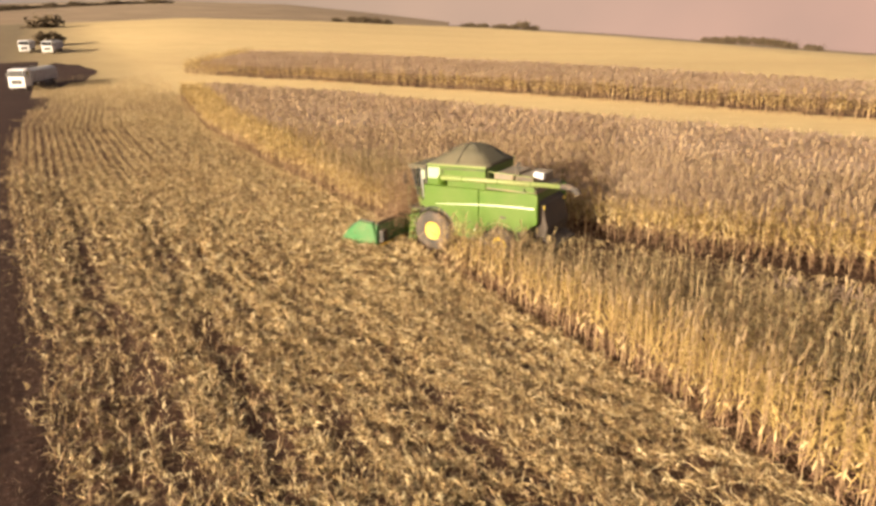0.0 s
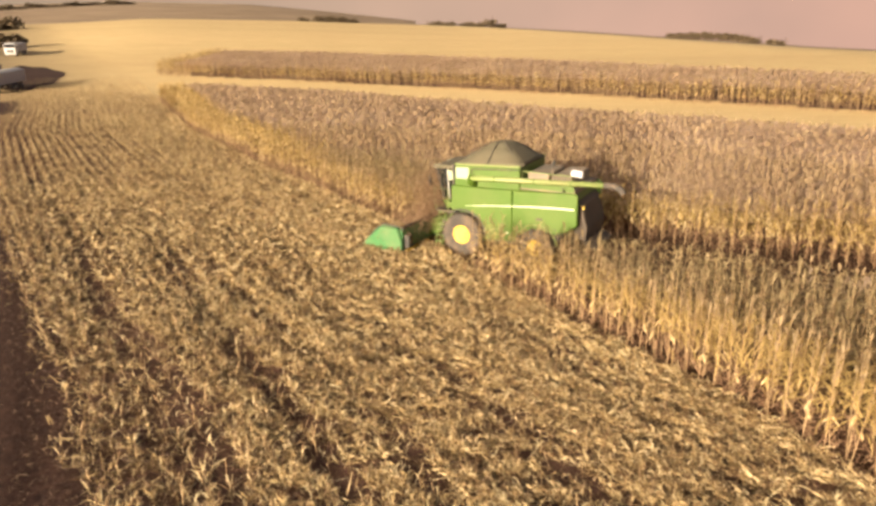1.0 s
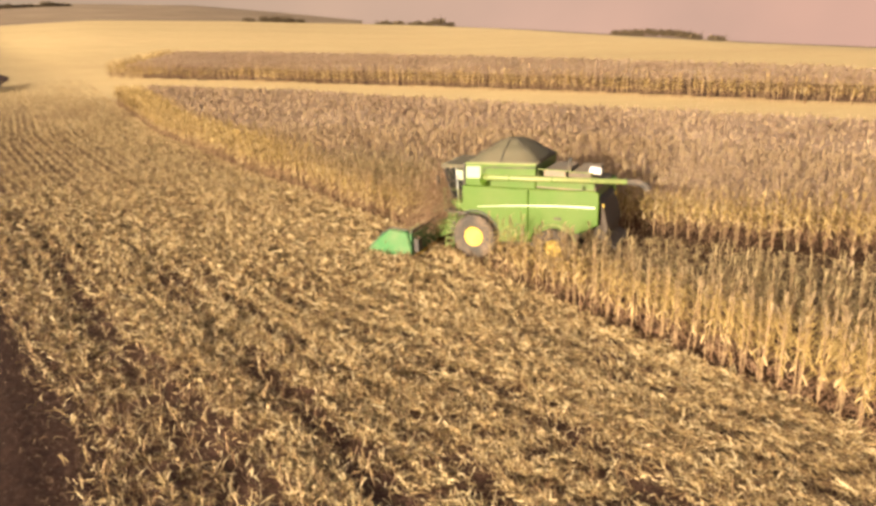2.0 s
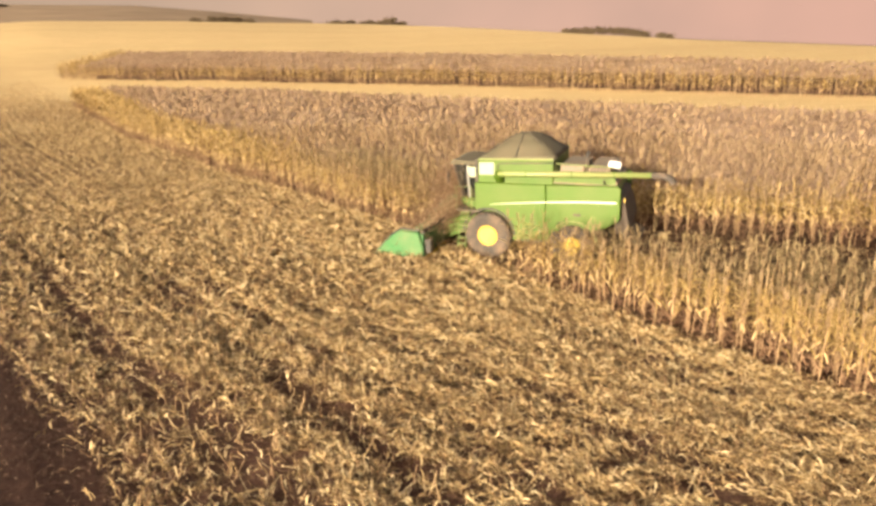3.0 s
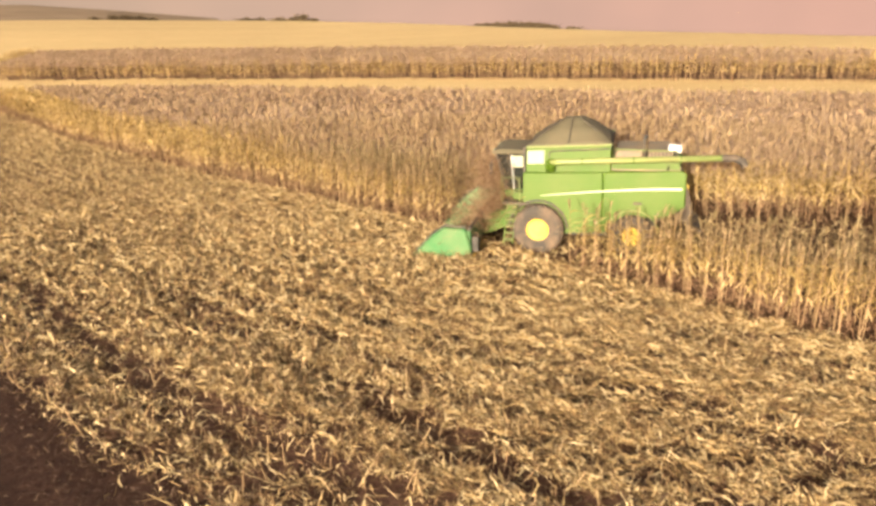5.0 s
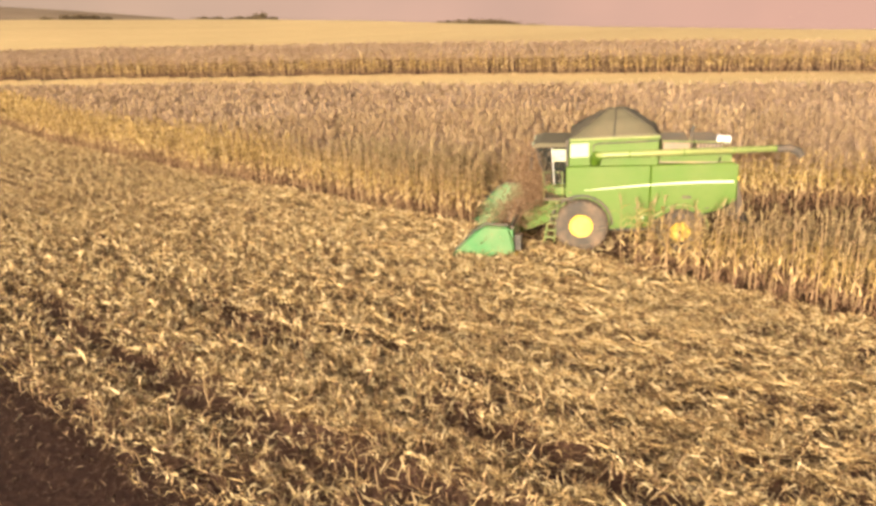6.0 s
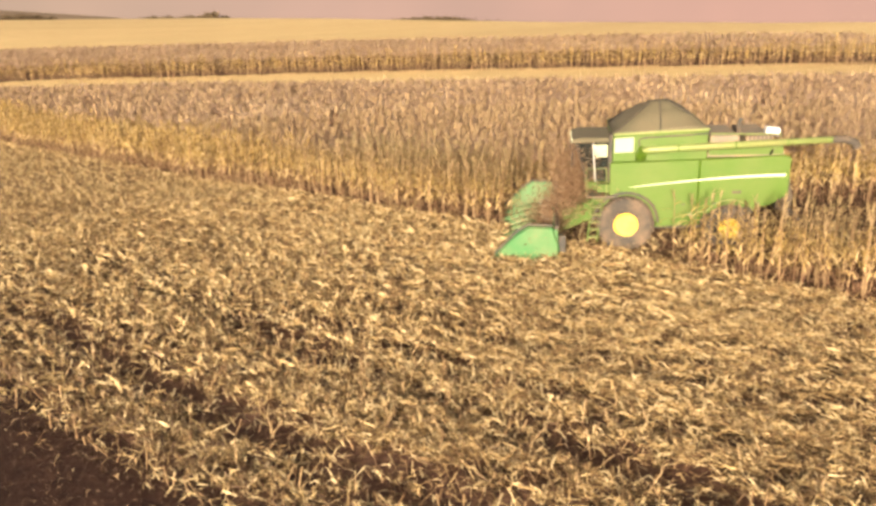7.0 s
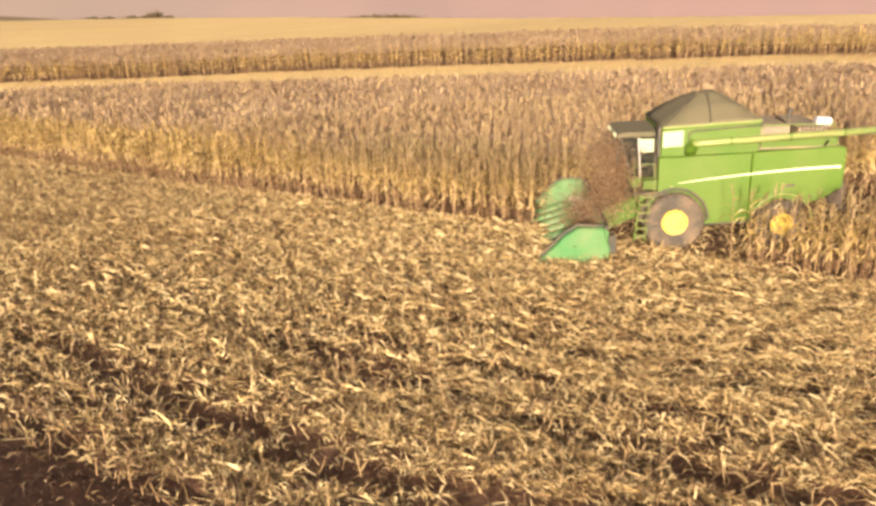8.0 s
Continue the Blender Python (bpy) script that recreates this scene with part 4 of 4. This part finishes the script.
    part("spout", tube([(-6.33, 1.76, 3.82), (-6.75, 1.76, 3.82), (-7.0, 1.76, 3.72), (-7.12, 1.76, 3.55)], [0.12, 0.13, 0.135, 0.135], 14), RUBBER, aug, "dusty rubber spout")
    for x in (-1.6, -3.4, -5.0):
        z = 3.56 + (-x - 0.45) / 5.9 * 0.24
        part("tube_band", lathe([(0.125, -0.025), (0.125, 0.025)], (x, 1.72 - 0.007 * x, z + 0.01), 16, "x"), GREEN, aug)
    part("auger_elbow", tube([(-0.45, 1.35, 3.2), (-0.42, 1.6, 3.4), (-0.50, 1.72, 3.56)], 0.19, 12), GREEN, aug)
    part("auger_frame", tube([(-0.42, 1.48, 3.24), (-0.36, 1.48, 3.86), (-0.50, 1.48, 3.93), (-2.6, 1.48, 4.04)], 0.03, 6), BLACK, aug)
    part("auger_rest", tube([(-4.6, 1.45, 3.3), (-4.6, 1.72, 3.52)], 0.03, 6), BLACK, aug)

    # cab
    cab = part("cab", slab([(0.50, 2.0), (1.30, 2.0), (1.42, 2.3), (0.50, 2.3)], -0.98, 0.98, 0.03), GREEN, c, "driver's cab with tinted glass")
    part("roof", slab([(0.42, 3.70), (0.45, 3.86), (1.55, 3.88), (1.86, 3.78), (1.82, 3.68)], -1.05, 1.05, 0.04), TARP, cab, "dust-covered cab roof")
    part("windscreen", slab([(1.32, 2.32), (1.70, 3.66), (1.67, 3.67), (1.29, 2.32)], -0.92, 0.92, 0.0), GLASS, cab, "large tinted windscreen")
    for s in (1, -1):
        part("side_window", slab([(0.60, 2.34), (1.26, 2.34), (1.62, 3.66), (0.60, 3.66)], s * 0.94, s * 0.955, 0.0), GLASS, cab)
        part("cab_post", tube([(1.30, s * 0.95, 2.3), (1.70, s * 0.95, 3.70)], 0.045, 8), BLACK, cab)
        part("cab_post", tube([(0.54, s * 0.95, 2.3), (0.54, s * 0.95, 3.70)], 0.06, 8), BLACK, cab)
        part("mirror", box(1.80, 1.86, s * 1.30 - 0.10, s * 1.30 + 0.10, 2.95, 3.40, 0.02), BLACK, cab)
        part("mirror_arm", tube([(1.68, s * 0.98, 3.55), (1.83, s * 1.30, 3.5), (1.83, s * 1.30, 3.38)], 0.018, 6), BLACK, cab)
        for y in (0.45, 0.75):
            part("work_lamp", lathe([(0.06, 0), (0.08, 0.05), (0.07, 0.06)], (1.80, s * y, 3.73), 12, "x"), CREAM, cab)
    part("side_post", box(0.50, 0.60, 1.0, 1.46, 3.1, 4.06, 0.02), BLACK, cab, "black post beside the tank")
    part("cab_back", slab([(0.50, 2.3), (0.56, 2.3), (0.56, 3.7), (0.50, 3.7)], -0.93, 0.93, 0.0), BLACK, cab)
    part("seat", joined(box(0.65, 1.05, -0.25, 0.25, 2.45, 2.62, 0.05), box(0.60, 0.74, -0.25, 0.25, 2.6, 3.25, 0.05)), BLACK, cab)
    part("steering_column", tube([(1.35, 0, 2.3), (1.15, 0, 2.85)], 0.04, 8), BLACK, cab)
    part("storage_box", box(0.46, 0.98, 0.99, 1.38, 2.02, 2.3, 0.02), GREEN, cab)
    part("door_frame", tube([(1.02, 0.97, 2.32), (1.12, 0.97, 3.66)], 0.03, 6), GREY, cab, "grey door frame")
    # Pale plate added for the whitish reflection on the side glass.
    part("glass_reflection", slab([(0.62, 3.18), (1.02, 3.18), (1.10, 3.62), (0.62, 3.62)], 0.962, 0.972, 0.0), PANEL, cab, "pale patch put in as the reflection on the side window")
    part("platform", box(0.30, 1.35, 0.95, 1.75, 1.92, 2.0, 0.02), BLACK, cab)
    part("rail", tube([(1.34, 1.72, 2.0), (1.36, 1.72, 2.95), (0.70, 1.72, 2.95), (0.68, 1.72, 2.0)], 0.022, 6), LIGHT_GREEN, cab)

    lad = part("ladder", joined(tube([(1.12, 1.72, 2.0), (1.30, 1.82, 0.38)], 0.03, 6), tube([(0.78, 1.72, 2.0), (0.96, 1.82, 0.38)], 0.03, 6)), GREEN, c, "green steel access ladder")
    for k in range(6):
        t = (k + 0.4) / 6
        part("rung", box(0.78 + 0.18 * t, 1.12 + 0.18 * t, 1.66 + 0.10 * t, 1.84 + 0.10 * t, 1.98 - 1.6 * t, 2.01 - 1.6 * t, 0.005), LIGHT_GREEN, lad)
    part("front_panel", slab([(0.56, 1.25), (0.56, 2.0), (0.9, 2.0), (0.75, 1.3)], 0.95, 1.5, 0.02), GREEN, c)

    # straw hood and chopper
    hood = part("straw_hood", slab([(-5.0, 1.95), (-5.0, 2.9), (-5.30, 2.75), (-5.55, 1.75), (-5.50, 1.25), (-5.0, 1.3)], -1.2, 1.2, 0.03), HOOD, c, "dark brown straw hood and chopper, shade mixed into the colour")
    part("chopper_deflector", slab([(-5.4, 1.25), (-5.95, 0.95), (-5.9, 0.85), (-5.3, 1.15)], -1.15, 1.15, 0.01), HOOD, hood)
    for y in (-1.1, 1.1):
        part("tail_lamp", box(-5.36, -5.26, y - 0.08, y + 0.08, 2.55, 2.7, 0.01), YELLOW, hood)

    # feeder house and maize header
    part("feeder_house", slab([(0.5, 1.1), (0.6, 1.75), (2.45, 1.05), (2.45, 0.35), (2.2, 0.35)], -0.7, 0.7, 0.03), GREEN, c, "green feeder house")
    head = part("maize_header", slab([(2.32, 0.25), (2.32, 1.15), (2.42, 1.22), (2.50, 1.15), (2.50, 0.30), (2.95, 0.20), (2.95, 0.14), (2.40, 0.14)], -3.05, 3.05, 0.015), DEEP_GREEN, c, "green eight-row maize header")
    part("cross_auger", tube([(2.74, -2.95, 0.50), (2.74, 2.95, 0.50)], 0.14, 12), STEEL, head)
    flights = []
    for k in range(56):
        y = -2.9 + 5.8 * k / 55
        a = k * 0.9 * (1 if y < 0 else -1)
        bm = bmesh.new()
        bmesh.ops.create_cube(bm, size=1, matrix=Matrix.Translation((2.74, y, 0.50)) @ Matrix.Rotation(a, 4, "Y") @ Matrix.Translation((0.18, 0, 0)) @ Matrix.Diagonal((0.16, 0.03, 0.20, 1)))
        flights.append(bm)
    part("auger_flighting", joined(*flights), STEEL, head)

    def snout(y, w, name="snout", tall=0.62):
        bm = bmesh.new()
        secs = [(2.90, w * 0.5, tall, 0.22), (3.35, w * 0.5, tall * 0.98, 0.20), (3.85, w * 0.40, tall * 0.72, 0.16), (4.30, w * 0.22, tall * 0.42, 0.10), (4.62, 0.03, 0.12, 0.06)]
        rings = []
        for x, hw, zt, zb in secs:
            ring = []
            for k in range(9):
                a = math.pi * k / 8
                ring.append(bm.verts.new((x, y + math.cos(a) * hw, zb + (zt - zb) * math.sin(a) ** 0.7)))
            rings.append(ring)
        for r0, r1 in zip(rings, rings[1:]):
            for k in range(8):
                bm.faces.new((r0[k], r0[k + 1], r1[k + 1], r1[k]))
            bm.faces.new((r0[8], r0[0], r1[0], r1[8]))
        bm.faces.new(rings[0])
        bm.faces.new(rings[-1][::-1])
        return part(name, bm, DEEP_GREEN, head, "tapered green row divider", True)

    for k in range(7):
        snout(-2.28 + 0.76 * k, 0.50)
    for k in range(8):
        part("row_unit", box(2.92, 3.75, -2.66 + 0.76 * k - 0.10, -2.66 + 0.76 * k + 0.10, 0.16, 0.26, 0.01), BLACK, head)
    for s in (1, -1):
        y = s * 3.05
        part("end_shield", slab([(2.30, 0.10), (2.28, 0.62), (2.48, 1.30), (3.30, 1.34), (3.72, 1.05), (4.25, 0.52), (4.66, 0.10), (4.3, 0.04)], y - 0.10, y + 0.16, 0.05), DEEP_GREEN, head, "rounded green end shield")
        part("shield_ridge", tube([(2.50, y - s * 0.1, 1.32), (3.30, y - s * 0.1, 1.37), (3.75, y - s * 0.1, 1.08), (4.45, y - s * 0.1, 0.35)], 0.045, 8), BLACK, head)
    part("top_tube", tube([(2.36, -3.0, 1.26), (2.36, 3.0, 1.26)], 0.07, 10), BLACK, head)
    part("drive_cover", box(2.05, 2.30, 2.55, 2.95, 0.35, 0.95, 0.05), BLACK, head)
    part("skid_tube", tube([(2.2, 1.0, 0.2), (2.25, 2.9, 0.22)], 0.05, 8), YELLOW, head)
    c.matrix_world = COMBINE
    return c


build_combine()


# ---- far trucks, trees ----
def build_truck():
    t = tagged(new("grain_truck"), "white grain truck waiting on the field track", "truck", "trucks on the track")
    part("chassis", box(-8.6, 1.6, -0.5, 0.5, 0.75, 1.0, 0.02), BLACK, t)
    cab = part("cab", slab([(-0.2, 0.6), (-0.2, 3.1), (0.2, 3.2), (1.6, 3.05), (1.95, 2.0), (2.0, 0.6)], -1.25, 1.25, 0.08), WHITE, t, "white cab")
    part("windscreen", slab([(1.68, 2.9), (1.99, 2.05), (2.06, 2.05), (1.76, 2.92)], -1.12, 1.12, 0.0), DARK_GLASS, cab, "dark windscreen")
    part("grille", box(2.0, 2.04, -0.8, 0.8, 0.95, 1.6, 0.01), BLACK, cab)
    part("bumper", box(1.95, 2.15, -1.25, 1.25, 0.45, 0.8, 0.04), GREY, cab)
    for s in (1, -1):
        part("headlight", box(2.0, 2.05, s * 1.0 - 0.15, s * 1.0 + 0.15, 0.9, 1.1, 0.02), CREAM, cab)
        part("side_window", box(0.5, 1.5, s * 1.25 - 0.02, s * 1.25 + 0.02, 2.0, 2.8, 0.01), DARK_GLASS, cab)
        part("mirror", box(1.6, 1.7, s * 1.45 - 0.1, s * 1.45 + 0.1, 2.0, 2.6, 0.02), BLACK, cab)
    tub = part("grain_body", box(-8.8, -0.5, -1.28, 1.28, 1.05, 2.7, 0.05), DULL, t, "dull grey grain body")
    for k in range(9):
        for s in (1, -1):
            part("post", box(-8.7 + k * 1.0, -8.6 + k * 1.0, s * 1.28, s * 1.34, 1.05, 2.72, 0.01), WHITE, tub)
    part("tarpaulin", slab([(-1.28, 2.7), (-0.7, 2.95), (0, 3.02), (0.7, 2.95), (1.28, 2.7)], -8.75, -0.55, 0.0, axis="x"), GREY, tub, "grey load cover")
    for x in (1.1, -4.6, -5.8, -7.4):
        for s in (1, -1):
            y = s * 1.08
            w = part("wheel", lathe([(0.28, -0.14), (0.48, -0.16), (0.52, -0.08), (0.52, 0.08), (0.48, 0.16), (0.28, 0.14)], (x, y, 0.52), 20), RUBBER, t, "", True)
            part("rim", lathe([(0.28, s * 0.13), (0.24, s * 0.15), (0.12, s * 0.08)], (x, y, 0.52), 16), GREY, w)
    return t


def on_land(x, y, rz):
    return pose(x, y, float(land(np.array(float(x)), np.array(float(y)))), 0, 0, rz)


truck = build_truck()
truck.matrix_world = on_land(-68.8, 101, -80)
copy_thing(truck, on_land(-114, 175, -70))
copy_thing(truck, on_land(-122, 177, -62))


def build_tree(name, tall, wide, seed, label, lumps=9, leaf=0.7):
    r = random.Random(seed)
    t = tagged(new(name), label, "tree")
    trunk = [tube([(0, 0, -0.5), (0.1, 0, tall * 0.25), (0.2, 0.1, tall * 0.5)], [tall * 0.045, tall * 0.03, tall * 0.02], 8)]
    centres = []
    for k in range(lumps):
        a, d = r.uniform(0, 6.28), r.uniform(0.1, 1) ** 0.6 * wide * 0.40
        z = tall * r.uniform(0.42, 0.82)
        p = Vector((math.cos(a) * d, math.sin(a) * d * 0.7, z))
        centres.append((p, wide * r.uniform(0.14, 0.24)))
        trunk.append(tube([(0.15, 0.05, tall * 0.3), tuple(p * 0.6 + Vector((0, 0, tall * 0.2))), tuple(p)], [tall * 0.02, tall * 0.012, tall * 0.004], 5))
    part("trunk", joined(*trunk), BARK, t)
    V, F = [], []
    for p, rad in centres:
        for _ in range(80):
            q = p + Vector((r.gauss(0, 0.5), r.gauss(0, 0.5), r.gauss(0, 0.36))) * rad * 1.2
            n = Vector((r.gauss(0, 1), r.gauss(0, 1), r.gauss(0, 1))).normalized()
            u = n.orthogonal().normalized() * leaf * r.uniform(0.7, 1.5)
            w = n.cross(u).normalized() * leaf * r.uniform(0.4, 0.9)
            b = len(V)
            V += [q - u, q + w, q + u, q - w]
            F.append((b, b + 1, b + 2, b + 3))
    me = bpy.data.meshes.new("crown")
    me.from_pydata([tuple(v) for v in V], [], F)
    me.materials.append(TREE)
    crown = new("crown", me)
    crown.parent = t
    return t


def at_bearing(az, r, sink=0.0):
    x, y = r * math.sin(radians(az)), r * math.cos(radians(az))
    return on_land(x, y, az * 7 % 360) @ Matrix.Translation((0, 0, -sink)) @ Matrix.Diagonal((1.15, 1.15, 1.05, 1))


wide_tree = build_tree("field_tree", 11, 16, 4, "dark broad tree on the far field crest", 11, 0.9)
wide_tree.matrix_world = at_bearing(-0.35, 940, 2.0)
low_tree = build_tree("low_tree", 7.5, 15, 9, "low dark thicket tree on the far field crest", 12, 0.8)
low_tree.matrix_world = at_bearing(16.2, 930, -0.6)
for az, r, sink in ((12.9, 940, 3.4), (13.6, 940, 2.2), (14.4, 935, 0.8), (15.3, 930, -0.4), (16.8, 930, -0.6), (17.5, 925, 0.0), (18.2, 920, 1.4), (19.8, 900, 3.0), (0.4, 945, 3.6), (-1.1, 940, 3.2), (-2.0, 950, 3.4), (-3.4, 950, 3.8), (-4.4, 950, 3.8), (-10.6, 960, 3.6), (-11.4, 955, 1.8), (-12.2, 950, 1.2), (-13.0, 955, 1.8), (-14.2, 960, 4.0)):
    copy_thing(low_tree, at_bearing(az, r, sink))
track_tree = build_tree("track_tree", 4.6, 7.5, 21, "dark round tree beside the field track", 9, 0.8)
track_tree.matrix_world = on_land(-133, 203, 20) @ Matrix.Diagonal((1.15, 1.15, 0.72, 1))
copy_thing(low_tree, on_land(-206, 310, 60) @ Matrix.Translation((0, 0, -3.6)))
hedge = random.Random(12)
for k in range(26):     # a hedge climbing the hazy hill
    az = -40.0 + 0.55 * k + hedge.uniform(-0.2, 0.2)
    r = float(np.interp(az, [-40, -36.6, -32.1, -27.4, -24], [1450, 1560, 1690, 1780, 1840]))
    copy_thing(low_tree, pose(r * math.sin(radians(az)), r * math.cos(radians(az)), hill(az, r) - 3, 0, 0, 37 * k) @ Matrix.Diagonal((1.9, 1.9, hedge.uniform(0.7, 1.5), 1)))


# ---- plants of the field edge, each one by itself ----
def build_edge_plants():
    protos = []
    for seed in range(6):
        p = tagged(new("maize_plant"), "dry golden maize plant at the edge of the cut strip", "maize plant", "maize plants along the field edge")
        stalks, tassels, ears = [], [], []
        for slot, v, f in maize_pieces(seed, 0):
            if slot == 2:
                stalks.append((v, f))
            elif slot == 3:
                tassels.append((v, f))
            elif slot == 4:
                ears.append((v, f))
            else:
                add_piece("leaf", [(v, f)], MAIZE_MATS[slot], p)
        add_piece("stalk", stalks, STALK, p)
        add_piece("tassel", tassels, TASSEL, p)
        add_piece("ear", ears, HUSK, p)
        protos.append(p)
    r = random.Random(8)
    for i, (x, y) in enumerate(EDGE_PLANTS):
        m = pose(float(x), float(y), -0.02, r.gauss(0, 2.5), r.gauss(0, 2.5), r.uniform(0, 360))
        if i < len(protos):
            protos[i].matrix_world = m
        else:
            copy_thing(protos[i % len(protos)], m)


def add_piece(name, pieces, mat, parent):
    V, F = [], []
    for v, f in pieces:
        F += [tuple(k + len(V) for k in q) for q in f]
        V += v
    me = bpy.data.meshes.new(name)
    me.from_pydata(V, [], F)
    me.materials.append(mat)
    ob = new(name, me)
    ob.parent = parent
    return ob


build_edge_plants()
